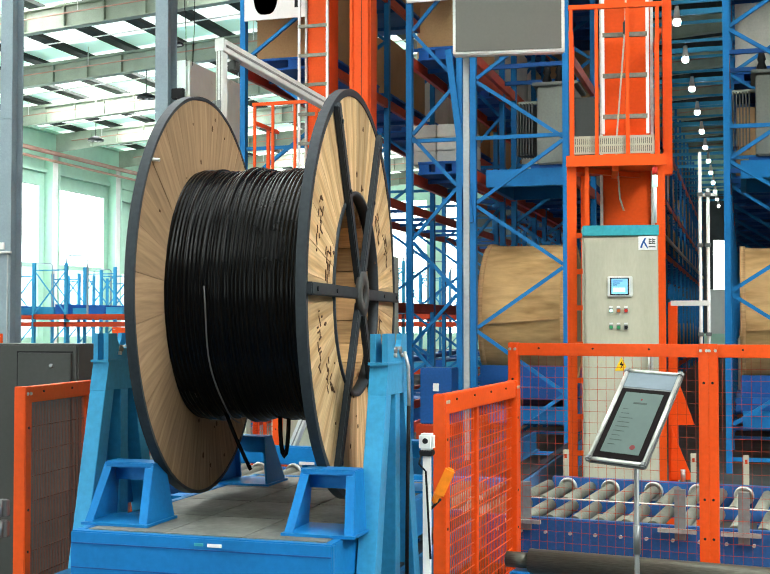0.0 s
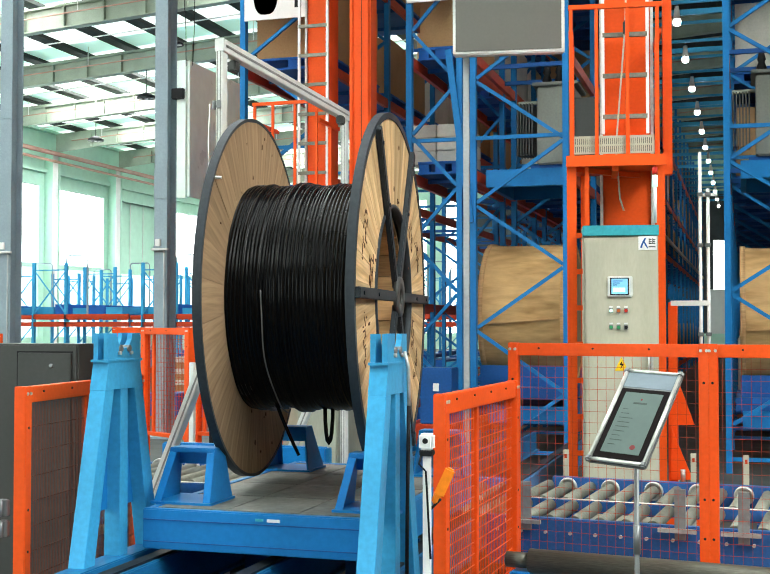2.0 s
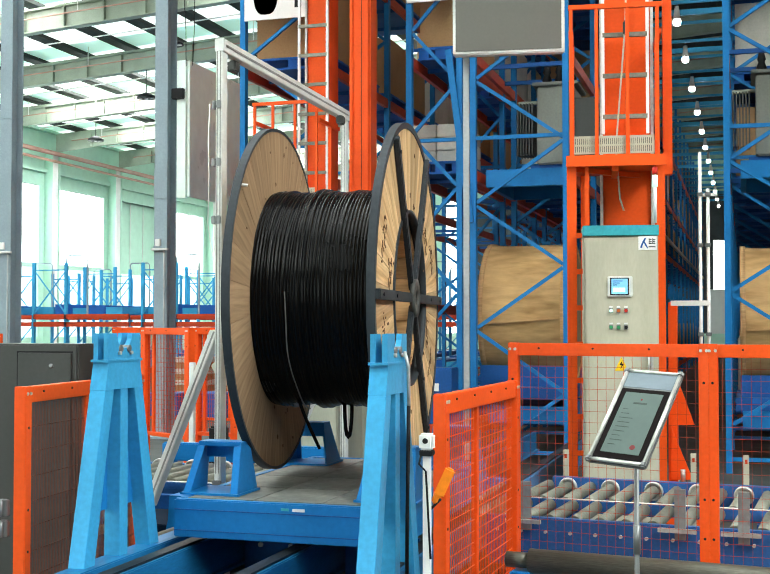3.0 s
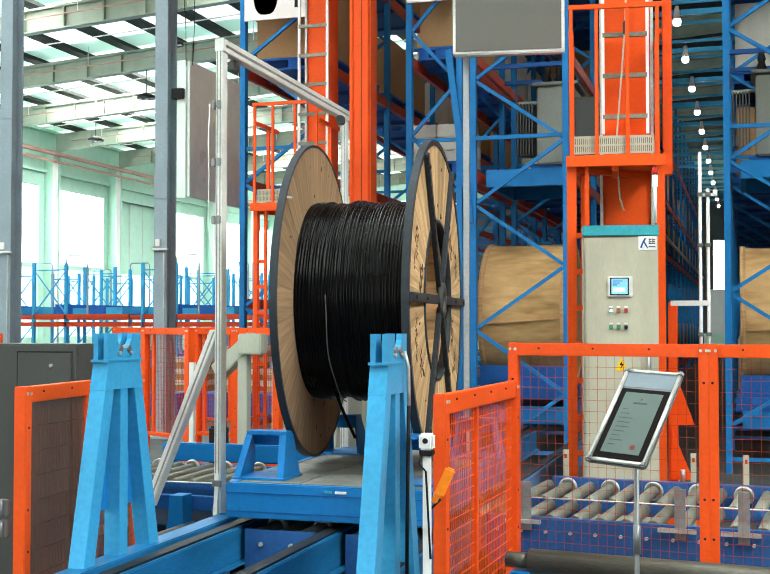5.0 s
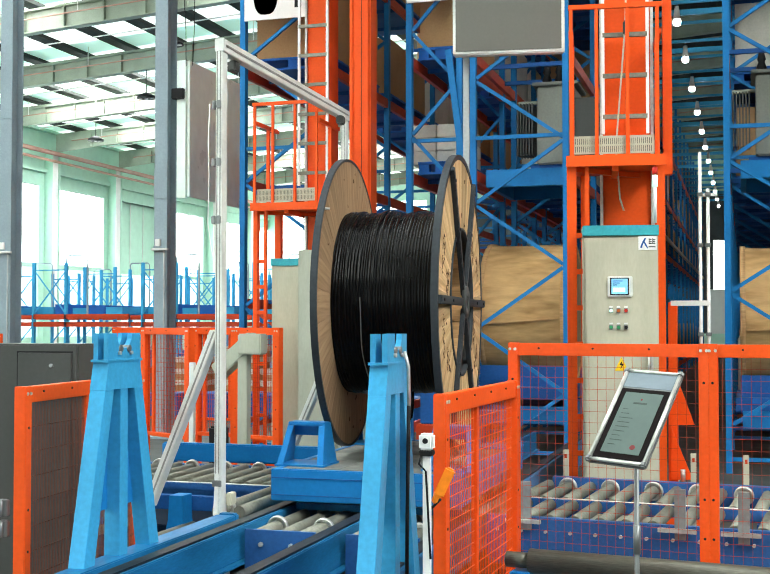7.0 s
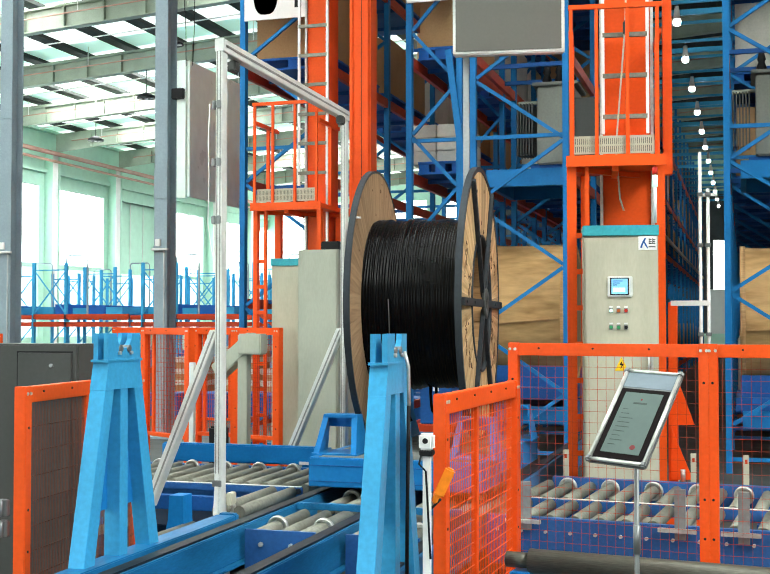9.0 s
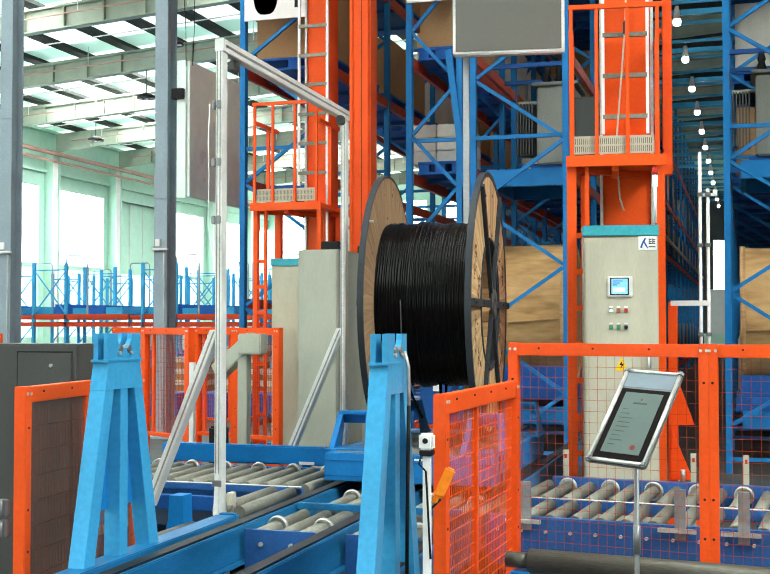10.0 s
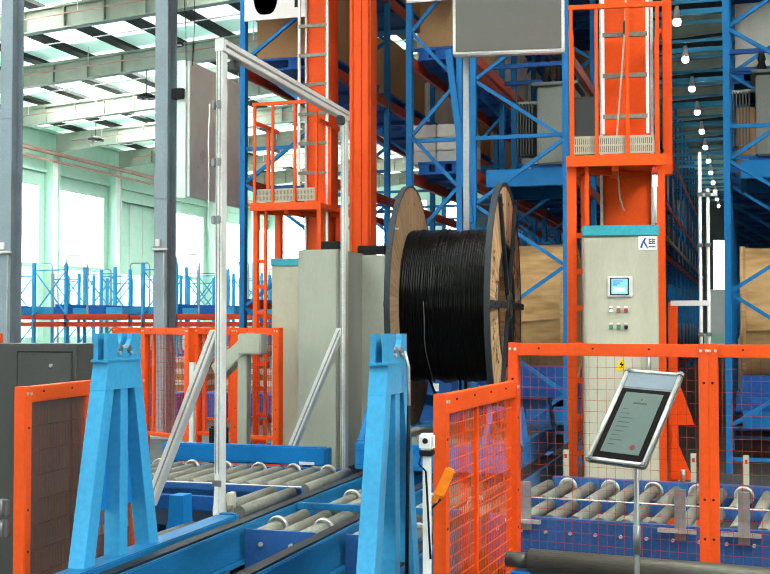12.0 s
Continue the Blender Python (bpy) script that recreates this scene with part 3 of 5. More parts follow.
# shelving far off, in front of the window wall
def far_shelf(x, y):
    t = thing("low_storage_rack", "low blue rack with red beams before the windows", "rack", pose(x, y, 0), "far racks")
    # light blue in place of rack blue: distance haze is put into the colour
    for px in (0, 1.0):
        for py in (0, 2.6):
            part("upright", B(px - 0.04, px + 0.04, py - 0.04, py + 0.04, 0, 3.25), SKYBLUE, t)
    for py in (0, 2.6):
        for za, zb in ((1.9, 3.0), (3.0, 1.9), (3.05, 3.05), (0.5, 1.5)):
            part("brace", BAR((0.04, py, za), (0.96, py, zb), 0.025, 0.03), SKYBLUE, t)
    part("hoop", wire(bmesh.new(), [(1.0, 0, 3.2), (1.0, 0, 3.38), (1.06, 0, 3.44), (1.6, 0, 3.44), (1.66, 0, 3.38), (1.66, 0, 3.2)], 0.018, 6), STEELCOL, t, "grey bent guard hoop")
    part("hoop_leg", B(1.64, 1.68, -0.02, 0.02, 1.85, 3.2), STEELCOL, t)
    for z in (0.4, 1.64, 1.85):
        for px in (0, 1.0):
            part("beam", B(px - 0.04, px + 0.04, 0.05, 2.55, z - 0.13, z), REDBEAM, t)
        part("beam", B(0, 2.9, -0.04, 0.04, z - 0.13, z), REDBEAM, t)
        if z != 1.64:
            for i, (xa, xb, hh) in enumerate(((0.05, 0.5, 0.2), (0.54, 0.95, 0.27), (1.08, 1.5, 0.17), (1.56, 2.05, 0.24), (2.1, 2.6, 0.19))):
                part("deck_tray", B(xa, xb, 0.2, 2.4, z + 0.004, z + hh), PALLETBLUE if i % 2 else SKYBLUE, t)
    return t


for k in range(5):
    for j in range(3):
        far_shelf(-21.6 + 3.0 * k - 0.4 * j, 27.5 + 4.2 * j + 0.6 * k)

# ---- conveyor and rails ----
RZ = 0.46
RAILS = (-2.8, -2.2, -1.6)


def rails():
    for i, x in enumerate(RAILS):
        t = thing("transfer_rail", "light blue steel rail beam with a worn dark running strip", "rail", pose(x, 0, 0), "transfer rails")
        part("beam", B(-0.055, 0.055, 1.2, 12.6, RZ - 0.2, RZ - 0.012, 0.006), RAILBLUE, t)
        part("bottom_flange", B(-0.09, 0.09, 1.2, 12.6, RZ - 0.215, RZ - 0.2), RAILBLUE, t)
        part("running_strip", B(-0.034, 0.034, 1.2, 12.6, RZ - 0.012, RZ), WEAR, t)
        for y in (1.4, 4.6, 7.8, 11.0):
            part("leg", B(-0.05, 0.05, y, y + 0.1, 0, RZ - 0.215), BLUE, t)
    edge = thing("side_guard", "light blue folded steel guard beside the rail", "guard", pose(-2.97, 0, 0))
    part("top", B(-0.045, 0.08, 1.2, 6.46, RZ - 0.03, RZ + 0.005, 0.006), RAILBLUE, edge)
    part("side", B(-0.045, -0.03, 1.2, 6.46, 0.1, RZ - 0.03), RAILBLUE, edge)
    part("nose", B(-0.04, 0.075, 6.46, 6.52, RZ - 0.09, RZ + 0.012, 0.01), RAILBLUE, edge)


def cross_frames():
    """Box ends and cross members between the rails."""
    for x0, x1 in ((RAILS[0] + 0.09, RAILS[1] - 0.09), (RAILS[1] + 0.09, RAILS[2] - 0.09)):
        t = thing("cross_frame", "dark blue steel cross frame between the rails", "frame", pose(0, 0, 0), "cross frames")
        part("end_plate", B(x0, x1, 6.18, 6.2, 0.12, 0.44), CONVBLUE, t)
        for bx in (x0 + 0.1, x1 - 0.14):
            part("bolt", TUBE((bx, 6.165, 0.36), (bx, 6.18, 0.36), 0.014, 10), ZINC, t)
        for y in (2.2, 3.9, 5.3):
            part("cross_member", B(x0, x1, y, y + 0.1, 0.2, 0.32), CONVBLUE, t)


def conveyor(name, x0, x1, bands, label, step=0.145, phase=0.0, starts=None, drop=0.02, ring=None, near_rings=True, odd=0):
    """A roller table whose rollers lie along y; bands: (near, far) of each row of rollers."""
    t = thing(name, label, "conveyor", pose(0, 0, 0), "roller conveyors")
    mesh = {}
    for bi, (a, b) in enumerate(bands):
        x = (starts[bi] if starts else x0) + 0.08 + phase + 0.07 * bi
        i = 0
        while x < x1 - 0.04:
            if bi not in mesh:
                mesh[bi] = finish(TUBE((0, a, 0), (0, b, 0), 0.038, 20), "roller", ROLLER)
            ob = part("roller", mesh[bi], None, t, at=pose(x, 0, RZ - drop))
            if i % 2 == odd and (near_rings or bi):
                if ("w", bi) not in mesh:
                    wy = a + (b - a) * ring if ring else b - 0.06 if bi == len(bands) - 1 else a + 0.12
                    bm = lathe_x(bmesh.new(), [(-0.012, 0.052), (-0.012, 0.064), (0.012, 0.067), (0.012, 0.052)], 28)
                    lathe_x(bm, [(0.0, 0.036), (0.004, 0.054), (0.01, 0.054), (0.01, 0.036)], 28)
                    bm.transform(pose(0, wy, 0, 0, 0, 90))
                    mesh[("w", bi)] = finish(bm, "flange_wheel", ZINC)
                part("flange_wheel", mesh[("w", bi)], None, ob)
            x += step
            i += 1
    return t


def right_conveyor():
    t = conveyor("roller_conveyor", -1.5, 1.6, ((6.98, 7.6), (7.72, 8.5)), "blue framed roller conveyor with dull zinc rollers", near_rings=False, step=0.15, phase=-0.12, odd=1)
    t.matrix_basis = pose(-1.4, 7.2, 0, 0, 0, -5) @ pose(1.4, -7.2, 0)
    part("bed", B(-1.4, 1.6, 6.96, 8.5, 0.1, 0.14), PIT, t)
    # dark plates added below the near rollers to deepen the gaps
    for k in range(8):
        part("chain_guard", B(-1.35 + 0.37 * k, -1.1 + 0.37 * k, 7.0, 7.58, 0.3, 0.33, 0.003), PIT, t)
    part("side_channel", B(-1.45, 1.6, 6.9, 6.95, 0.22, 0.47, 0.005), CONVBLUE, t)
    mid = part("middle_rail", B(-1.45, 1.6, 7.63, 7.665, 0.4, 0.472, 0.005), CONVBLUE, t, "blue middle rail")
    # thin paler strip along the rail's upper edge
    part("wear_edge", B(-1.45, 1.6, 7.633, 7.66, 0.472, 0.476), ALU, mid, "pale upper edge")
    part("far_channel", B(-1.45, 1.6, 8.52, 8.57, 0.25, 0.5, 0.005), CONVBLUE, t)
    for k in range(21):
        x = -1.38 + 0.145 * k
        part("bolt", TUBE((x, 6.885, 0.39), (x, 6.9, 0.39), 0.01, 10), ZINC, t)
    for x in (-1.2, -0.32, 0.02, 0.9):
        part("sensor_strap", B(x - 0.03, x + 0.03, 6.86, 6.882, 0.4, 0.68), STRAPGREY, t, "grey sensor bracket strap")
        part("strap_foot", B(x - 0.12, x + 0.09, 6.84, 6.87, 0.44, 0.462), ZINC, t)
    for x in (-1.3, 0, 1.4):
        for y in (6.95, 8.45):
            part("leg", B(x - 0.04, x + 0.04, y, y + 0.08, 0, 0.25), DEEPBLUE, t)
    return t


def left_conveyor():
    t = conveyor("roller_conveyor", -4.75, -2.86, ((6.72, 7.6), (7.76, 8.72)), "blue framed roller conveyor meeting the rails", phase=0.05, starts=(-3.26, -4.75))
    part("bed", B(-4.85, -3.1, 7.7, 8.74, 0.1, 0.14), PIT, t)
    mid = part("middle_rail", B(-4.9, -2.93, 7.64, 7.68, 0.42, 0.47, 0.006), CONVBLUE, t)
    part("wear_edge", B(-4.9, -2.94, 7.645, 7.675, 0.47, 0.474), ALU, mid, "pale upper edge")
    part("end_cap", TUBE((-2.945, 7.63, 0.445), (-2.945, 7.62, 0.445), 0.02, 12), WEAR, mid)
    part("far_channel", B(-4.9, -3.0, 8.74, 8.8, 0.2, 0.46, 0.005), CONVBLUE, t)
    part("near_channel", B(-4.9, -3.1, 7.5, 7.56, 0.3, 0.4, 0.005), DEEPBLUE, t)
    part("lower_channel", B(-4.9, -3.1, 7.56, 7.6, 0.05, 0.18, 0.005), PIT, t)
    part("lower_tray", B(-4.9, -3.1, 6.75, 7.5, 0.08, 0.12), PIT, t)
    for x in (-4.45, -3.74):
        part("leg", prism(bmesh.new(), [(x - 0.05, 0.42), (x + 0.05, 0.42), (x + 0.055, 0.25), (x + 0.1, 0.0), (x - 0.12, 0.0), (x - 0.06, 0.25)], 1, 7.36, 7.5), BLUE, t)
    for x in (-4.7, -4.2, -3.7, -3.3):
        part("lower_roller", TUBE((x, 6.8, 0.2), (x + 0.02, 7.5, 0.2), 0.03, 14), ROLLER, t)
    guard = solid("guide_beam", B(-4.68, -3.225, 8.95, 9.03, 0.455, 0.605, 0.01), BLUE, "bright blue guide beam above the rollers", "guide beam")
    for x in (-4.6, -3.4):
        part("bracket", B(x - 0.03, x + 0.03, 8.96, 9.02, 0.0, 0.455), BLUE, guard)
    part("clip_plate", B(-3.45, -3.32, 8.944, 8.95, 0.462, 0.485), ALU, guard, "bare metal clip plate")
    part("end_bracket", B(-3.225, -3.2, 8.95, 9.03, 0.4, 0.6, 0.004), RAILBLUE, guard)
    return t


def rail_rollers():
    t = conveyor("roller_conveyor", -2.74, -1.66, ((6.24, 7.0), (7.14, 8.6)), "dull zinc rollers set low between the rails", phase=0.0, drop=0.065, ring=0.4)
    for ob in t.children:
        if abs(ob.matrix_basis.translation.x - RAILS[1]) < 0.12:
            ob.matrix_basis.translation.x += 0.19 if ob.matrix_basis.translation.x > RAILS[1] else -0.17
    for a, b in ((RAILS[0] + 0.06, RAILS[1] - 0.06), (RAILS[1] + 0.06, RAILS[2] - 0.06)):
        part("middle_rail", B(a, b, 7.05, 7.09, 0.42, 0.462, 0.004), RAILBLUE, t)
        part("far_channel", B(a, b, 8.62, 8.68, 0.3, 0.455, 0.004), BLUE, t)
    return t


rails()
cross_frames()
right_conveyor()
left_conveyor()
rail_rollers()


# ---- pay-off stands ----
def trestle(x, y, name_label):
    """An A-shaped shaft stand: three legs over a set-back web, a crown and two notched bearing plates."""
    t = thing("shaft_stand", name_label, "drum stand", pose(x, y, 0), "shaft stands")
    w, top, head = 0.085, 1.425, 1.552

    def flank(z):
        return 0.152 + (1.425 - z) * 0.222
    for sgn, mid in ((-1, False), (0, True), (1, False)):
        bm = bmesh.new()
        if mid:
            pts = [(-0.035, 1.28), (0.035, 1.28), (0.045, 0.0), (-0.045, 0.0)]
        else:
            pts = [(sgn * flank(1.28), 1.28), (sgn * 0.1, 1.28), (sgn * (flank(0) - 0.105), 0.0), (sgn * flank(0), 0.0)]
        prism(bm, pts, 0, -w, 0)
        bmesh.ops.recalc_face_normals(bm, faces=bm.faces[:])
        bmesh.ops.bevel(bm, geom=bm.edges[:], offset=0.003, segments=1, affect='EDGES')
        part("leg", bm, SKYBLUE, t)
    bm = bmesh.new()
    prism(bm, [(-0.16, 1.27), (0.16, 1.27), (flank(0.69) - 0.04, 0.69), (-flank(0.69) + 0.04, 0.69)], 0, -w + 0.004, -w + 0.014)
    # the darker blue puts the recess's shade into the web's colour
    part("web", bm, BLUE, t)
    bm = bmesh.new()
    prism(bm, [(-flank(top), top - 0.012), (flank(top), top - 0.012), (flank(1.28), 1.28), (-flank(1.28), 1.28)], 0, -w, 0)
    part("crown", bm, SKYBLUE, t)
    for a, b in ((-w + 0.002, -w + 0.026), (-0.028, -0.002)):
        bm = bmesh.new()
        notch = [(0.075 * math.cos(k * math.pi / 8), head - 0.075 * math.sin(k * math.pi / 8)) for k in range(9)]
        prism(bm, [(-0.155, top), (0.155, top), (0.155, head)] + notch + [(-0.155, head)], 0, a, b)
        part("bearing_plate", bm, SKYBLUE, t)
    part("cap_plate", B(-w - 0.004, 0.004, -0.17, 0.17, top - 0.012, top), SKYBLUE, t)
    for yy in (-0.04, 0.04):
        part("bearing_roller", TUBE((-0.05, yy, head - 0.075), (0.006, yy, head - 0.075), 0.017, 14), DULLALU, t, "bright zinc bearing roller")
        part("bolt", TUBE((-0.002, yy * 1.4, 1.455), (0.012, yy * 1.4, 1.455), 0.009, 8), ZINC, t)
    part("foot_plate", B(-w - 0.04, 0.05, -0.55, 0.55, 0.0, 0.02), SKYBLUE, t)
    return t


trestle(-2.93, 5.21, "light blue welded steel shaft stand beside the rails")
stand2 = trestle(-1.52, 5.19, "light blue welded steel shaft stand with a hanging lever")
part("lever", wire(bmesh.new(), [(0.015, 0.06, 1.47), (0.03, 0.07, 1.4), (0.032, 0.07, 1.3), (0.035, 0.06, 1.22)], 0.009, 8), ZINC, stand2, "bright steel lever")
part("hose", wire(bmesh.new(), [(0.035, 0.06, 1.22), (0.03, 0.05, 0.7), (0.03, 0.03, 0.022)], 0.009, 8), BLACK, stand2, "black rubber hose")


# ---- aluminium gate ----
def gate():
    t = thing("aluminium_gate", "aluminium profile sensing gate with braces over the rollers", "gate frame", pose(0, 0, 0))
    for x, y, z0 in ((-3.035, 6.55, 0.0), (-3.1, 9.05, 0.0)):
        post = part("post", B(x - 0.021, x + 0.021, y - 0.04, y + 0.04, z0, 3.25, 0.004), ALU, t)
        for s in (-0.01, 0.01):
            part("groove", B(x + s - 0.003, x + s + 0.003, y - 0.0425, y - 0.04, z0, 3.25), GROOVE, post)
        foot = (-3.57, 6.68, 0.47) if y < 8 else (-3.6, 9.15, 0.55)
        brace = part("brace", BAR((x - 0.03, y, 1.55), foot, 0.06, 0.06, bev=0.004), ALU, t)
        part("groove", BAR((x - 0.03, y - 0.0315, 1.55), (foot[0], foot[1] - 0.0315, foot[2]), 0.012, 0.002, up=(0, 1, 0)), GROOVE, brace)
    part("top_beam", BAR((-3.035, 6.51, 3.29), (-3.1, 9.09, 3.29), 0.06, 0.08, bev=0.004), ALU, t)
    part("rail_groove", BAR((-3.0035, 6.55, 3.29), (-3.0685, 9.05, 3.29), 0.003, 0.014), GROOVE, t)
    x = -3.035
    for z in (2.2, 2.55, 2.9):
        part("sensor_clip", B(x - 0.045, x - 0.021, 6.5, 6.56, z, z + 0.05, 0.004), DULLALU, t)
        part("sensor_clip", B(x - 0.012, x + 0.018, 6.494, 6.51, z, z + 0.05, 0.004), DULLALU, t)
    for s in (-1, 1):
        part("foot_gusset", prism(bmesh.new(), [(6.55 + s * 0.04, 0.0), (6.55 + s * 0.13, 0.0), (6.55 + s * 0.04, 0.72)], 0, x - 0.012, x + 0.012), ALU, t)
    part("foot_block", B(x + 0.023, x + 0.06, 6.58, 6.66, 0.5, 0.575, 0.006), CABINET, t)
    part("foot_clamp", B(x - 0.03, x + 0.03, 6.498, 6.508, 0.62, 0.66, 0.003), DULLALU, t)
    for y, z in ((8.8, 3.2), (6.75, 3.2)):
        part("sensor", B(x - 0.055, x + 0.0, y, y + 0.08, z - 0.02, z + 0.05, 0.01), GREYBOX, t)
    part("sensor_cable", wire(bmesh.new(), [(x - 0.055, 6.5, 2.93), (x - 0.065, 6.5, 2.7), (x - 0.058, 6.5, 2.5), (x - 0.065, 6.5, 2.2), (x - 0.04, 6.5, 2.05), (x - 0.03, 6.51, 1.98)], 0.003, 6), WHITE, t)
    return t


gate()


# ---- guard fences ----
def mesh_panel(bm, length, z0, z1, sx=0.05, sz=0.05, r=0.001):
    n = max(2, int(length / sx))
    for k in range(1, n):
        bar(bm, (length * k / n, 0, z0), (length * k / n, 0, z1), r * 2, r * 2)
    m = max(2, int((z1 - z0) / sz))
    for k in range(1, m):
        z = z0 + (z1 - z0) * k / m
        bar(bm, (0, 0, z), (length, 0, z), r * 2, r * 2)
    return bm


def fence_panel(a, b, z1, label, post=0.05, z0=0.12, middle=(), sx=0.05, sz=0.1, foot=True, both=True, top=0.06, r=0.0013, wirecol=None):
    """A framed wire mesh panel that stands on two posts, from a to b on the plan."""
    a, b = Vector((*a, 0)), Vector((*b, 0))
    length = (b - a).length
    turn = math.degrees(math.atan2(b.y - a.y, b.x - a.x))
    t = thing("guard_fence", label, "fence", pose(a.x, a.y, 0, 0, 0, turn), "guard fences")
    for x in ((0, length) if both else (0,)):
        p = part("post", B(x - post / 2, x + post / 2, -post / 2, post / 2, 0, z1, 0.004), ORANGE, t)
        part("foot_plate", B(x - post, x + post, -post, post, 0, 0.012), ORANGE, p)
        for z in (0.3, 0.5, 0.7, z1 - 0.2):
            part("bolt_hole", TUBE((x, -post / 2 - 0.002, z), (x, -post / 2, z), 0.007, 8), BLACK, p)
    for x in (0, length):
        for dx in (-0.015, 0.015):
            part("bolt", TUBE((x + dx, -post / 2 - 0.006, z1 - 0.035), (x + dx, -post / 2, z1 - 0.035), 0.008, 8), ZINC, t)
    part("top_rail", B(post / 2, length - post / 2, -post / 2 + 0.004, post / 2 - 0.004, z1 - top, z1 - 0.003, 0.003), ORANGE, t)
    part("bottom_rail", B(post / 2, length - post / 2, -post / 2 + 0.004, post / 2 - 0.004, z0 - 0.04, z0, 0.003), ORANGE, t)
    for k in range(1, int(length / 0.3) + 1):
        part("rivet", TUBE((0.3 * k - 0.15, -post / 2 - 0.001, z1 - 0.03), (0.3 * k - 0.15, -post / 2 + 0.006, z1 - 0.03), 0.006, 6), BLACK, t)
    for f in middle:
        part("mullion", B(length * f - 0.02, length * f + 0.02, -0.015, 0.015, z0, z1 - top, 0.003), ORANGE, t)
    bm = mesh_panel(bmesh.new(), length, z0, z1 - top, sx, sz, r)
    tagged(part("wire_mesh", bm, wirecol or MESHRED, t), kind="stuff")
    return t


fence_panel((-1.22, 6.45), (-0.2, 6.3), 1.495, "orange framed guard fence with thin wire mesh", sz=0.057, sx=0.046, top=0.07, post=0.055, r=0.0009)
fence_panel((-0.16, 6.3), (1.3, 6.25), 1.495, "orange framed guard fence with thin wire mesh", sz=0.057, sx=0.046, top=0.07, post=0.055, r=0.0009)
fence_panel((-1.28, 5.05), (-1.21, 6.35), 1.29, "orange framed low guard panel with fine wire mesh", sx=0.03, sz=0.052, middle=(0.42,), top=0.09, post=0.058, r=0.0019, wirecol=ORANGE)
fence_panel((-3.345, 4.97), (-3.46, 6.3), 1.295, "orange framed low guard panel with fine wire mesh", sx=0.016, sz=0.11, middle=(0.5,), top=0.08, post=0.062, r=0.0016, wirecol=MESHBROWN)
BACK = [((-6.323, 11.7), (-5.594, 11.3)), ((-5.747, 11.8), (-5.245, 11.7)), ((-5.177, 11.6), (-4.675, 11.5))]
for p, q in BACK:
    fence_panel(p, q, 1.555, "orange framed guard fence behind the conveyor", sx=0.028, sz=0.05, top=0.075, post=0.08, z0=0.42, middle=(0.2,), r=0.0016, wirecol=MESHRED)
fence_panel((-9.736, 17.0), (-6.634, 17.0), 1.54, "orange framed guard fence beyond the conveyors", sx=0.1, sz=0.1, top=0.12, post=0.08, middle=(0.3, 0.65))
fence_panel((-11.5, 12.0), (-8.4, 12.0), 1.48, "orange framed guard fence beyond the grey cabinet", sx=0.1, sz=0.1, top=0.13)


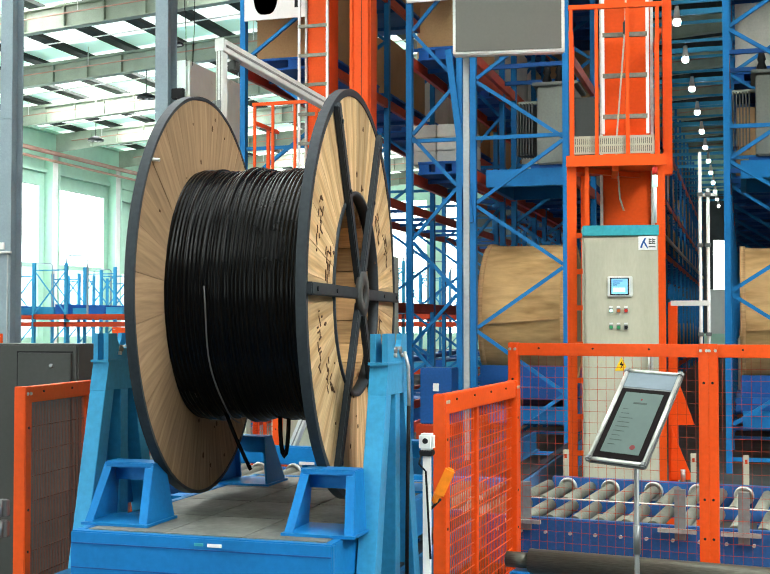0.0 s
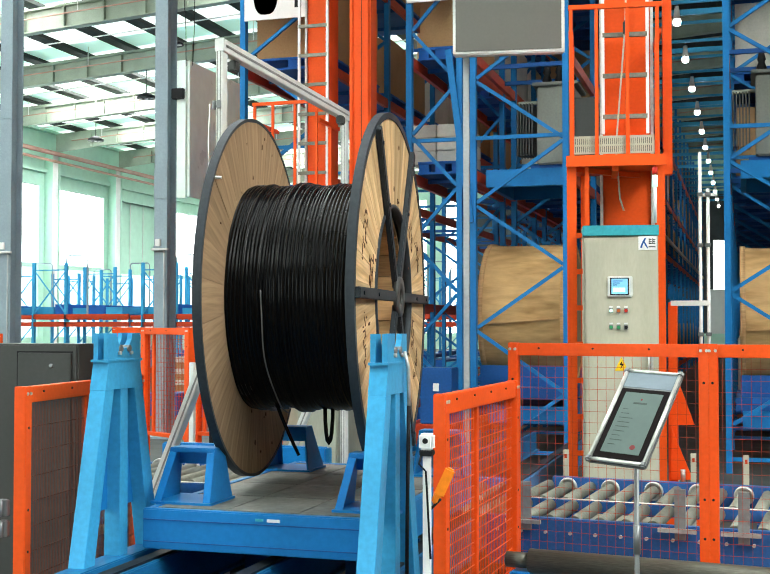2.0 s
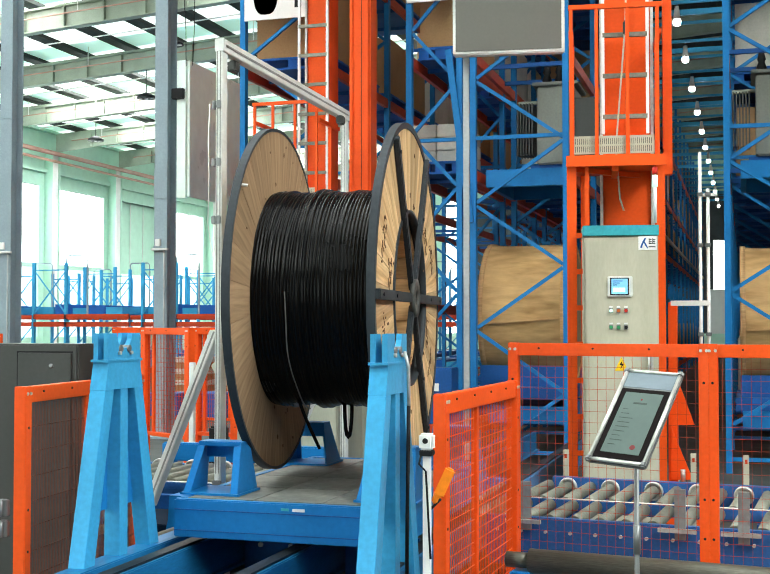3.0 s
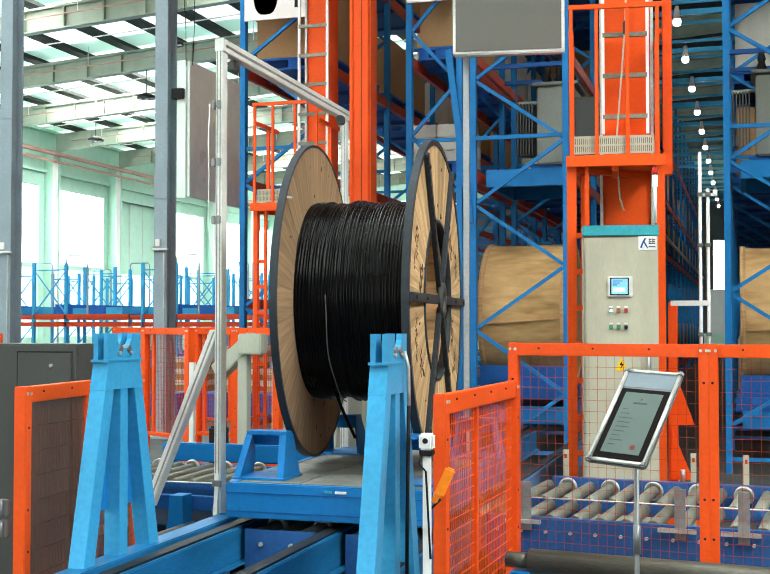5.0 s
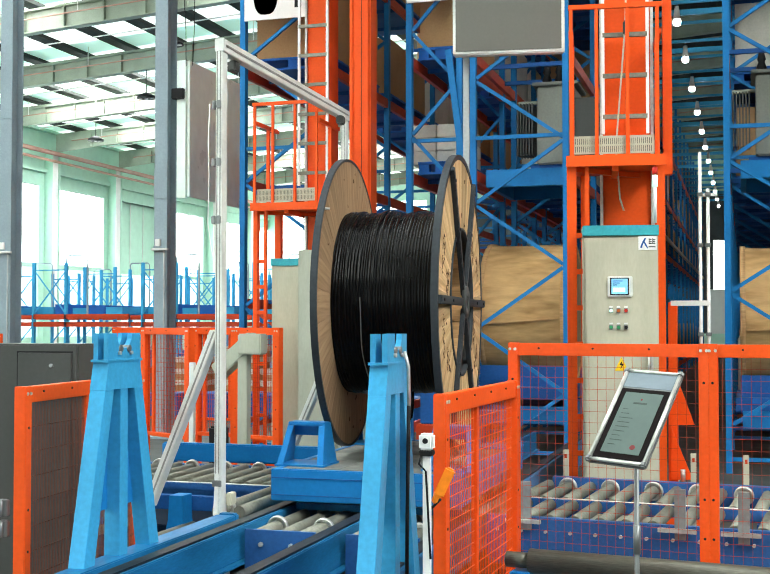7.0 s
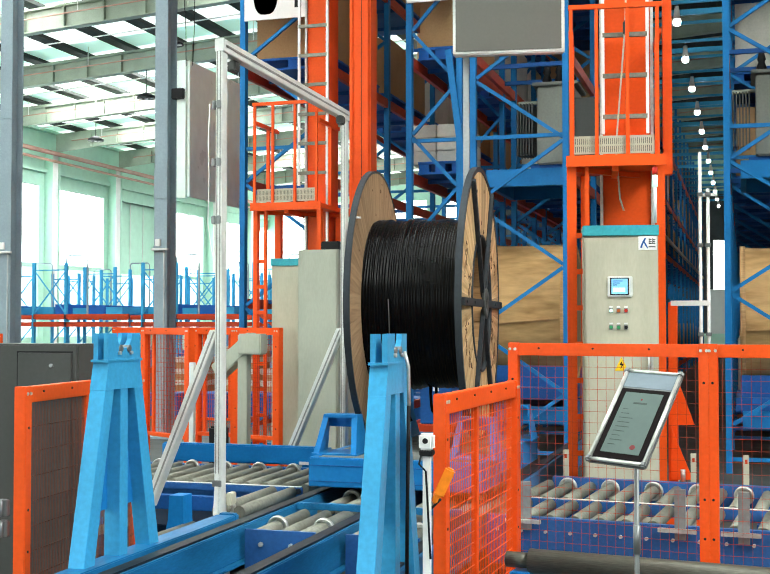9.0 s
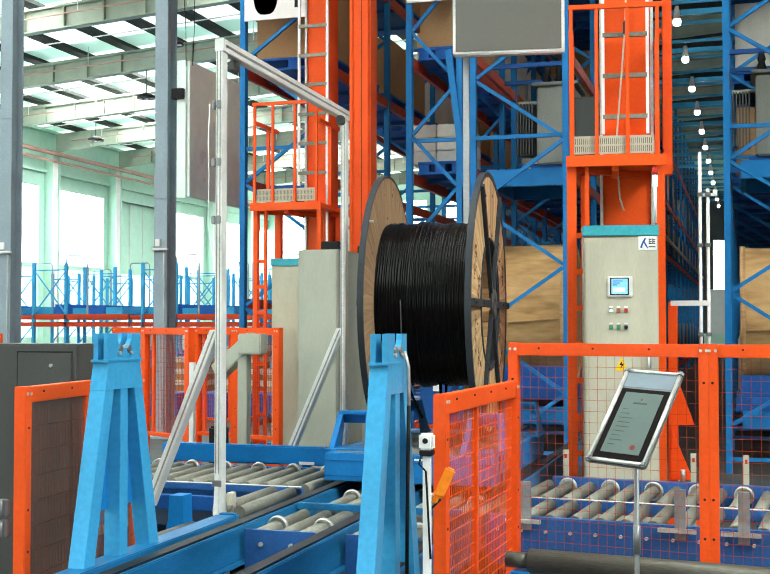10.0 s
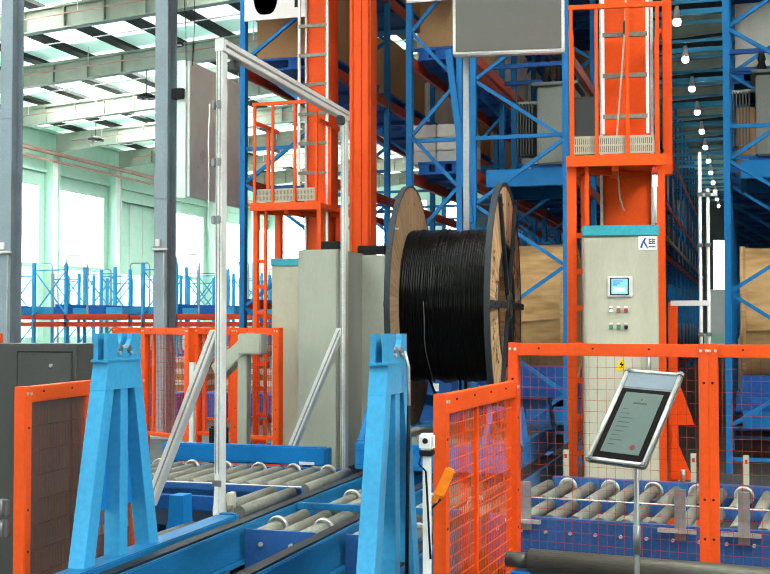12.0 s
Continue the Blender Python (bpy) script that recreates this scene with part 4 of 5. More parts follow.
# ---- stacker cranes ----
def crane(m, w, plat, cage, label, mx=0.0, mw=0.19, tall=True, pw=0.037, ladder_at=None):
    """A stacker crane mast with its service cage: w across, plat the platform's height, cage the cage's top."""
    t = thing("stacker_crane", label, "stacker crane", m, "stacker cranes")
    h = w / 2
    la, lb = ladder_at or (mx - mw, mx + mw - 0.03)
    back = 0.1 if tall else 0.0
    for s in (-1, 1):
        part("frame_post", B(s * h - pw, s * h + pw, -0.05, 0.03, 0, plat, 0.004), ORANGE, t)
        part("frame_post", B(s * h - 0.037 + back, s * h + 0.037 + back, 0.6, 0.68, plat if tall and s > 0 else 0, cage + 4.0 if tall and s > 0 else plat + 0.005, 0.004), ORANGE, t)
    part("mast", B(mx - mw, mx + mw, 0.45, 0.85, 0, 8.0, 0.01), ORANGE, t)
    for s in (-1, 1):
        part("guide_rail", B(mx + s * (mw + 0.012) - 0.012, mx + s * (mw + 0.012) + 0.012, 0.42, 0.46, 0.3, 8.0), ZINC, t)
    part("platform", B(-h - 0.037, h + 0.037, -0.08, 0.7, plat + 0.01, plat + 0.06, 0.005), ORANGE, t)
    part("platform_edge", B(-h - 0.04, h + 0.04, -0.1, -0.08, plat - 0.01, plat + 0.075), ORANGE, t)
    part("toe_board", B(-h + 0.02, h - 0.04, -0.05, -0.035, plat + 0.09, plat + 0.23), CABINET, t, "pale grey perforated toe board")
    slot = {zs: finish(B(0, 0.004, -0.0515, -0.05, plat + zs, plat + zs + 0.045), "slot", GREYBOX) for zs in (0.105, 0.165)}
    for k in range(40):
        x = -h + 0.03 + k * (w - 0.08) / 40
        for zs in (0.105, 0.165):
            part("slot", slot[zs], None, t, at=pose(x, 0, 0))
    part("floor_brace", BAR((-h, 0.0, plat - 0.02), (h, 0.6, plat - 0.02), 0.05, 0.04), ORANGE, t)
    part("floor_brace", BAR((0, -0.06, plat - 0.02), (0, 0.66, plat - 0.02), 0.05, 0.05), ORANGE, t)
    for x in (-h, -h * 0.42, h * 0.28, h * 0.95):
        part("cage_bar", B(x - 0.014, x + 0.014, -0.085, -0.057, plat + 0.07, cage - 0.035, 0.003), ORANGE, t)
    for s in (-1, 1):
        part("cage_bar", B(s * h - 0.018, s * h + 0.018, 0.3, 0.335, plat + 0.07, cage - 0.2, 0.003), ORANGE, t)
        part("cage_rail", B(s * h - 0.018, s * h + 0.018, -0.05, 0.6, cage - 0.24, cage - 0.2), ORANGE, t)
    part("cage_rail", B(-h - 0.02, h + 0.02, -0.09, -0.055, cage - 0.035, cage), ORANGE, t)
    ladder = part("ladder", B(la - 0.01, la + 0.015, 0.3, 0.33, plat + 0.3, 8.0), WHITE, t, "white rail ladder")
    part("ladder_rail", B(lb - 0.01, lb + 0.015, 0.3, 0.33, plat + 0.3, 8.0), WHITE, ladder)
    z = plat + 0.42
    while z < 8:
        part("rung", B(la, lb, 0.295, 0.325, z, z + 0.035), ROLLER, ladder)
        z += 0.33
    for k in range(8):
        part("lattice", B(-h + pw, -h + 0.1, -0.04, -0.01, 0.3 + 0.28 * k, 0.34 + 0.28 * k), ORANGE, t)
    part("lattice_post", B(-h + 0.1, -h + 0.13, -0.045, -0.005, 0, plat), ORANGE, t)
    part("base", B(-h - 0.1, h + 0.3, -0.1, 0.8, 0.02, 0.2, 0.01), ORANGE, t)
    return t


cr = crane(pose(-0.95, 9.25, 0, 0, 0, 7), 0.67, 2.82, 4.07, "orange stacker crane with service cage and ladder", 0.1, 0.19)
part("power_cable", wire(bmesh.new(), [(0.1, 0.27, 4.5), (0.09, 0.26, 4.0), (0.05, 0.26, 3.5), (0.01, 0.26, 3.0), (0.04, 0.3, 2.6), (0.07, 0.3, 2.5)], 0.007, 8), CABINET, cr)
part("carabiner", B(0.07, 0.11, 0.24, 0.28, 3.9, 4.02, 0.012), GREYBOX, cr)
part("limit_switch", B(0.29, 0.33, 0.0, 0.05, 2.6, 2.72, 0.006), WHITE, cr)
crane(pose(-4.76, 12.0, 0), 0.74, 2.84, 4.02, "orange stacker crane standing at the end of its aisle", 0.167, 0.115, False, 0.024, (-0.001, 0.333))
mast2 = solid("crane_mast", B(-4.225, -3.98, 12.5, 12.75, 2.3, 8.0, 0.012), ORANGE, "second orange crane mast behind the cabinets", "mast")
for x, w in ((-4.2, 0.02), (-4.02, 0.02)):
    part("guide_rail", B(x - w, x + w, 12.48, 12.5, 2.3, 8.0, 0.004), ORANGE, mast2)
part("cable_seam", B(-4.088, -4.082, 12.496, 12.5, 2.3, 8.0), BLACK, mast2)

# ---- control cabinets ----


def control_cabinet(m, w, d, h, material, band=True, front=True, label="beige control cabinet"):
    t = thing("control_cabinet", label, "cabinet", m, "control cabinets")
    part("body", B(-w / 2, w / 2, 0.02, d, 0.1, h, 0.006), material, t)
    part("plinth", B(-w / 2 + 0.01, w / 2 - 0.01, 0.03, d - 0.01, 0, 0.1), GREYBOX, t)
    door = part("door", B(-w / 2 + 0.012, w / 2 - 0.012, 0.0, 0.02, 0.12, h - (0.09 if band else 0.02), 0.005), material, t)
    if band:
        part("header_band", B(-w / 2 - 0.004, w / 2 + 0.004, -0.004, d, h - 0.075, h + 0.004, 0.004), TEAL, t, "teal header band")
    if front:
        part("handle", B(w / 2 - 0.07, w / 2 - 0.045, -0.03, 0.0, 1.2, 1.36, 0.005), ZINC, door, "bright door handle")
    return t


cb = control_cabinet(pose(-0.888, 9.0, 0, 0, 0, 9), 0.555, 0.45, 2.335, CABINET, label="beige control cabinet with screen, buttons and teal top")
part("screen_bezel", B(-0.1, 0.085, -0.018, 0.0, 1.8, 1.955, 0.006), ALU, cb)
part("lcd_panel", B(-0.072, 0.048, -0.021, -0.018, 1.82, 1.935), LCD, cb, "lit blue touch screen")
for j, zz in enumerate((1.7, 1.575)):
    for i in range(3):
        mt = (LITWHITE, AMBER, RED)[i] if j == 0 else (GREENLED, GREENLED, BLACK)[i]
        bx = -0.075 + 0.055 * i
        part("button_plate", B(bx - 0.015, bx + 0.015, -0.008, 0.0, zz - 0.022, zz + 0.016, 0.003), STRAPGREY, cb)
        part("name_tag", B(bx - 0.013, bx + 0.013, -0.006, 0.0, zz + 0.018, zz + 0.03), WHITE, cb)
        part("button", TUBE((bx, -0.02, zz - 0.004), (bx, -0.008, zz - 0.004), 0.013, 14), mt, cb)
part("maker_plate", B(0.13, 0.265, -0.004, 0.0, 2.15, 2.255), WHITE, cb, "white maker plate with dark mark")
bm = bmesh.new()
prism(bm, [(0.142, 2.17), (0.156, 2.165), (0.168, 2.205), (0.195, 2.16), (0.2, 2.168), (0.176, 2.215), (0.188, 2.24), (0.176, 2.24), (0.16, 2.215)], 1, -0.006, -0.004)
part("maker_mark", bm, DEEPBLUE, cb)
for i in range(2):
    for zz in (2.195, 2.21, 2.225):
        part("maker_bar", B(0.206 + 0.026 * i, 0.227 + 0.026 * i, -0.006, -0.004, zz, zz + 0.008), GREYBOX, cb)
    part("maker_bar", B(0.206 + 0.026 * i, 0.212 + 0.026 * i, -0.006, -0.004, 2.195, 2.237), GREYBOX, cb)
part("maker_bar", B(0.205, 0.255, -0.006, -0.004, 2.17, 2.178), GREYBOX, cb)
part("screen_frame", B(-0.082, 0.058, -0.0195, -0.018, 1.812, 1.942), BLACK, cb)
part("lcd_reading", B(-0.06, 0.03, -0.0225, -0.021, 1.835, 1.868), LITWHITE, cb, "pale lit field of the touch screen")
for i in range(3):
    part("lcd_reading", B(-0.06, -0.06 + 0.03 + 0.02 * i, -0.0222, -0.021, 1.885 + 0.015 * i, 1.891 + 0.015 * i), DEEPBLUE, cb)
part("padlock_rod", TUBE((0.2, -0.025, 1.24), (0.2, -0.025, 1.36), 0.008, 8), ALU, cb)
tri = bmesh.new()
prism(tri, [(-0.05, 1.245), (0.05, 1.245), (0.0, 1.35)], 1, -0.004, 0.0)
part("warning_sign", tri, HAZARD, cb, "yellow electric warning triangle")
bm = bmesh.new()
prism(bm, [(0.008, 1.325), (-0.016, 1.29), (0.0, 1.287), (-0.008, 1.255), (0.018, 1.297), (0.002, 1.299)], 1, -0.006, -0.004)
part("bolt_mark", bm, BLACK, cb)

control_cabinet(pose(-4.2, 11.4, 0), 0.44, 0.9, 2.36, GREENGREY, band=False, label="grey green control cabinet behind the gate")
control_cabinet(pose(-4.72, 11.9, 0), 0.4, 0.5, 2.3, CABINET, label="beige control cabinet with a teal top")
control_cabinet(pose(-3.88, 12.2, 0), 0.34, 0.5, 2.34, GREENGREY, band=False, label="grey green narrow control cabinet")
for px, py, w in ((-4.1, 11.5, 0.2), (-3.9, 12.25, 0.3)):
    solid("cabinet_fan", B(px - w / 2, px + w / 2, py, py + 0.2, 2.36, 2.45, 0.01), BLACK, "black ventilation box on top of a cabinet", "fan box", "fan boxes")

gbox = solid("grey_cabinet", B(-6.0, -3.86, 6.3, 6.55, 0.0, 1.475, 0.012), GREYBOX, "dark grey enamelled steel cabinet behind the fence", "cabinet")
part("door", B(-4.27, -3.9, 6.28, 6.3, 0.1, 1.42, 0.004), GREYBOX, gbox)
for sx0, sx1, sz0, sz1 in ((-4.285, -4.275, 0.1, 1.43), (-4.275, -3.895, 1.422, 1.43)):
    part("seam", B(sx0, sx1, 6.296, 6.299, sz0, sz1), BLACK, gbox)
part("lock", TUBE((-4.03, 6.268, 1.345), (-4.03, 6.28, 1.34), 0.012, 12), DULLALU, gbox)

# ---- hanging screen, boards and signs ----
scr = thing("display_screen", "flat grey display screen on a pale pole", "screen", pose(-1.9, 9.6, 0.027, 0, 0, 8.0) @ pose(1.9, -9.6, 0))
part("casing", B(-2.32, -1.395, 9.6, 9.7, 3.81, 4.55, 0.012), ALU, scr)
part("panel", B(-2.295, -1.42, 9.594, 9.602, 3.84, 4.52), SCREENGREY, scr, "switched off grey screen")
part("pole", B(-2.245, -2.195, 9.72, 9.77, -0.027, 4.4, 0.004), PALEPOLE, scr)

brd = thing("steel_board", "large plain steel board hung beside a column", "board", pose(0, 0, 0))
part("sheet", B(-7.48, -7.44, 15.0, 16.77, 3.38, 5.3, 0.006), BOARD, brd)
part("frame", B(-7.62, -7.485, 14.96, 15.02, 3.36, 5.3), BOARD, brd)
part("bracket", B(-7.68, -7.5, 14.9, 15.0, 4.75, 4.9, 0.01), BLACK, brd)


def aisle_sign(x, y, z, w, h, n):
    t = thing("aisle_sign", "white aisle sign with bold black number", "sign", pose(x, y, z), "aisle signs")
    part("plate", B(0, w, 0, 0.02, 0, h, 0.003), WHITE, t)
    bm = bmesh.new()
    k = 28
    a, b, c, d = 0.165, 0.4, 0.06, 0.22
    cx, cz = 0.28, 0.46
    def blunt(v):
        return math.copysign(abs(v) ** 0.65, v)
    ro = [bm.verts.new((cx + a * blunt(math.cos(i * math.tau / k)), -0.003, cz + b * blunt(math.sin(i * math.tau / k)))) for i in range(k)]
    ri = [bm.verts.new((cx + c * math.cos(i * math.tau / k), -0.003, cz + d * math.sin(i * math.tau / k))) for i in range(k)]
    for i in range(k):
        bm.faces.new((ro[i], ro[(i + 1) % k], ri[(i + 1) % k], ri[i]))
    bmesh.ops.solidify(bm, geom=bm.faces[:], thickness=0.002)
    part("digit", bm, BLACK, t)
    if n > 1:
        part("digit", B(w * 0.78, w * 0.88, -0.004, 0.0, h * 0.13, h * 0.92), BLACK, t)
    return t


aisle_sign(-5.79, 13.132, 5.27, 0.84, 0.92, 2)
aisle_sign(-3.74, 13.132, 5.33, 0.5, 0.92, 1)


# ---- small things ----
def plate_frame():
    """Frame corners on a tilted plane; the pole stands under its lower edge."""
    t = thing("certificate_stand", "framed certificate tilted on a slim aluminium pole", "display stand", pose(-0.365, 4.2, 0))
    tilt = pose(0.0, 0.0, 1.27, -45, 3, -19)
    fr = part("frame", B(-0.107, 0.107, -0.01, 0.01, -0.212, 0.212, 0.006), DULLALU, t, at=tilt)
    part("mat_board", B(-0.09, 0.09, -0.013, -0.009, -0.192, 0.122), mat("dark_mat_board", (0.006, 0.004, 0.004), 0.5, spec=0.04), fr, "dark brown mat board")
    part("header", B(-0.092, 0.092, -0.012, -0.009, 0.13, 0.2), mat("grey_blue_header_card", (0.16, 0.2, 0.23), 0.35, vary=0.05), fr, "grey blue header card")
    for a, b in (((-0.1, -0.012, -0.205), (-0.1, -0.012, 0.205)), ((0.1, -0.012, -0.205), (0.1, -0.012, 0.205)),
                 ((-0.1, -0.012, -0.205), (0.1, -0.012, -0.205)), ((-0.1, -0.012, 0.205), (0.1, -0.012, 0.205))):
        part("snap_edge", TUBE(a, b, 0.007, 10), ZINC, fr, "bright rounded snap edge")
    for cx in (-0.1, 0.1):
        for cz in (-0.205, 0.205):
            part("corner_cap", B(cx - 0.012, cx + 0.012, -0.023, -0.002, cz - 0.012, cz + 0.012, 0.006), DULLALU, fr)
    part("sheet", B(-0.07, 0.07, -0.0145, -0.013, -0.17, 0.104), mat("pale_certificate_paper", (0.085, 0.12, 0.11), 0.3, vary=0.04), fr, "pale printed certificate sheet")
    for k in range(9):
        w = (0.02, 0.03, 0.05, 0.045, 0.05, 0.04, 0.03, 0.045, 0.025)[k]
        part("text_bar", B(-0.055, -0.055 + w, -0.0155, -0.0145, 0.025 - 0.02 * k, 0.0268 - 0.02 * k), FAINTINK, fr)
    part("title_bar", B(-0.025, 0.025, -0.0155, -0.0145, 0.052, 0.059), FAINTINK, fr)
    part("seal", TUBE((0.038, -0.0157, -0.14), (0.038, -0.0145, -0.14), 0.01, 16), SEALRED, fr, "round red seal")
    part("emblem", TUBE((0.0, -0.0157, 0.073), (0.0, -0.0145, 0.073), 0.004, 12), SEALRED, fr)
    part("pole", TUBE((0, 0.0, 0), (0, 0.0, 1.2), 0.009, 14), DULLALU, t)
    part("collar", TUBE((0, 0.0, 0.8), (0, 0.0, 0.9), 0.013, 14), DULLALU, t)
    part("base", lathe_z([(0.16, 0), (0.16, 0.01), (0.03, 0.025)], 32), ALU, t)
    return t


plate_frame()

shaft = thing("steel_shaft", "oily bare steel shaft lying on blue supports", "shaft", pose(-1.0, 5.4, 0, 0, 0, -7) @ pose(1.0, -5.4, 0))
part("bar", TUBE((-0.95, 5.4, 0.515), (2.0, 5.4, 0.515), 0.056, 28), DARKOIL, shaft)
part("neck", TUBE((-1.06, 5.4, 0.515), (-0.95, 5.4, 0.515), 0.036, 24), DARKOIL, shaft)
for x in (-0.98, 1.2):
    part("support", B(x - 0.05, x + 0.05, 5.34, 5.46, 0, 0.47, 0.004), BLUE, shaft)

sp = thing("sensor_post", "slim white post with a boxy sensor head", "sensor post", pose(-1.305, 4.9, 0))
part("post", B(-0.016, 0.016, -0.016, 0.016, 0, 1.06, 0.003), WHITE, sp)
part("sensor_head", B(-0.03, 0.03, -0.03, 0.03, 1.06, 1.13, 0.008), WHITE, sp)
part("lens", TUBE((0.0, -0.034, 1.1), (0, -0.03, 1.1), 0.012, 14), BLACK, sp)
part("collar", B(-0.028, 0.028, -0.028, 0.028, 1.035, 1.06, 0.004), BLACK, sp)
part("lead", wire(bmesh.new(), [(-0.02, -0.02, 1.04), (-0.03, -0.02, 1.0), (0.0, -0.02, 0.97), (0.02, -0.02, 0.6)], 0.005, 6), BLACK, sp)

arm = thing("operator_arm", "grey green angled arm on a square post", "machine arm", pose(-4.66, 10.6, 0))
part("post", B(-0.05, 0.05, -0.05, 0.05, 0, 1.3, 0.006), GREENGREY, arm)
part("arm", BAR((0.12, -0.02, 1.45), (-0.32, 0.1, 1.12), 0.14, 0.16, bev=0.01), GREENGREY, arm)
part("head", B(-0.02, 0.22, -0.12, 0.06, 1.3, 1.5, 0.012), GREENGREY, arm)
solid("motor_box", B(-4.85, -4.7, 10.2, 10.35, 0, 0.63, 0.02), BLACK, "small black motor box beside the arm", "motor")

solid("light_mast", B(-5.45, -5.4, 11.0, 11.06, 0, 1.2, 0.004), WHITE, "slim white post by the conveyor", "post")

for k in range(12):
    y = 17.8 + 2.6 * k
    t = thing("aisle_lamp", "bright round lamp above the aisle", "lamp", pose(-0.92, y, 6.05), "aisle lamps")
    part("bulb", lathe_z([(0.02, -0.06), (0.045, -0.05), (0.06, 0.0), (0.05, 0.03)], 18), LAMPGLOW, t)
    part("hood", lathe_z([(0.055, 0.03), (0.03, 0.23)], 18), ALU, t)
    tie = solid("aisle_tie", B(-1.9, -0.07, y + 0.6, y + 0.66, 6.3, 6.38), SKYBLUE, "light blue steel tie across the aisle", "tie beam", "aisle ties")
    part("rod", B(-0.93, -0.91, y + 0.0, y + 0.66, 6.28, 6.3), RACKBLUE, tie)

far_lamp = thing("aisle_lamp", "bright round lamp above the aisle", "lamp", pose(-5.80, 22.0, 7.49), "aisle lamps")
part("bulb", lathe_z([(0.03, -0.1), (0.09, -0.08), (0.12, 0.0), (0.1, 0.04)], 18), LAMPGLOW, far_lamp)
part("hood", lathe_z([(0.11, 0.04), (0.05, 0.25)], 18), ALU, far_lamp)
part("rod", TUBE((0, 0, 0.25), (0, 0, rafter_z(-5.80) + 0.84 - 7.49), 0.012, 6), ALU, far_lamp)
conduit = thing("cable_riser", "pale steel conduit frame beside the aisle", "conduit", pose(0, 0, 0))
for x, top in ((-0.33, 2.95), (-0.27, 2.66)):
    part("pipe", TUBE((x, 9.6, 0), (x, 9.6, top), 0.014, 10), ALU, conduit)
    for z in (0.8, 1.5, 2.2, 2.6):
        part("clamp", B(x - 0.022, x + 0.022, 9.575, 9.6, z, z + 0.03, 0.003), DULLALU, conduit)
part("arm", B(-0.56, -0.26, 9.58, 9.62, 1.74, 1.78), ALU, conduit)
part("arm", B(-0.33, -0.2, 9.58, 9.62, 2.6, 2.62), ALU, conduit)
for k in range(26):
    solid("aisle_tie", B(-1.9, -0.07, 14.6 + 1.3 * k, 14.64 + 1.3 * k, 6.5, 6.55), SKYBLUE, "thin blue steel tie across the aisle", "tie beam", "aisle ties")

leg = thing("crane_buffer", "orange steel end stop post with gussets", "end stop", pose(0, 0, 0))
part("post", B(-0.62, -0.546, 10.22, 10.36, 0, 1.78, 0.006), ORANGE, leg)
part("gusset", prism(bmesh.new(), [(-0.605, 0.292), (-0.426, 0.298), (-0.602, 0.735)], 1, 10.2, 10.23), ORANGE, leg)
part("gusset", prism(bmesh.new(), [(-0.566, 0.748), (-0.411, 0.751), (-0.563, 1.183)], 1, 10.235, 10.26), ORANGE, leg)
part("shim_bolt", TUBE((-0.5, 10.1, 0.292), (-0.5, 10.1, 0.392), 0.02, 10), ZINC, leg)

tower = thing("signal_tower", "slim white signal lamp with red and green lenses", "signal lamp", pose(-0.64, 9.1, 2.36))
part("stem", TUBE((0, 0, 0), (0, 0, 0.3), 0.013, 12), WHITE, tower)
part("green_lens", TUBE((0, 0, 0.27), (0, 0, 0.36), 0.02, 14), LITWHITE, tower, "lit pale green lens")
part("red_lens", TUBE((0, 0, 0.36), (0, 0, 0.42), 0.02, 14), RED, tower, "red lens")

latch = thing("safety_latch", "orange plastic safety latch with a dark cord", "latch", pose(-1.228, 4.975, 0.015))
part("grip", BAR((0.01, 0.0, 0.96), (-0.045, -0.01, 0.84), 0.042, 0.045, bev=0.008), LATCHORANGE, latch)
part("hook", BAR((-0.045, -0.01, 0.86), (-0.06, -0.015, 0.81), 0.035, 0.03, bev=0.006), LATCHORANGE, latch)
part("cord", wire(bmesh.new(), [(-0.03, -0.02, 0.83), (-0.075, -0.02, 0.785), (-0.1, -0.02, 0.735), (-0.092, -0.02, 0.71)], 0.006, 6), BLACK, latch)

hinge = thing("gate_hinge", "bright zinc hinge bracket on the fence post", "hinge", pose(-3.43, 4.96, 0))
for z in (0.72, 0.62):
    part("leaf", B(-0.03, 0.02, -0.02, 0.01, z - 0.05, z + 0.03, 0.005), DULLALU, hinge)
    part("pin", TUBE((-0.005, -0.03, z - 0.05), (-0.005, -0.03, z + 0.03), 0.009, 10), DULLALU, hinge)


def crate(x, y, z, w, h):
    t = thing("storage_crate", "blue plastic storage crate stacked behind the fence", "crate", pose(x, y, z), "storage crates")
    part("body", B(-w / 2, w / 2, -0.3, 0.3, 0, h, 0.015), PALLETBLUE, t)
    part("rim", B(-w / 2 - 0.02, w / 2 + 0.02, -0.32, 0.32, h - 0.05, h - 0.004, 0.008), PALLETBLUE, t)
    return t


for k in range(8):
    crate(-9.3 + 0.72 * k, 18.0 + 0.2 * (k % 3), 0.0, 0.66, 0.44)

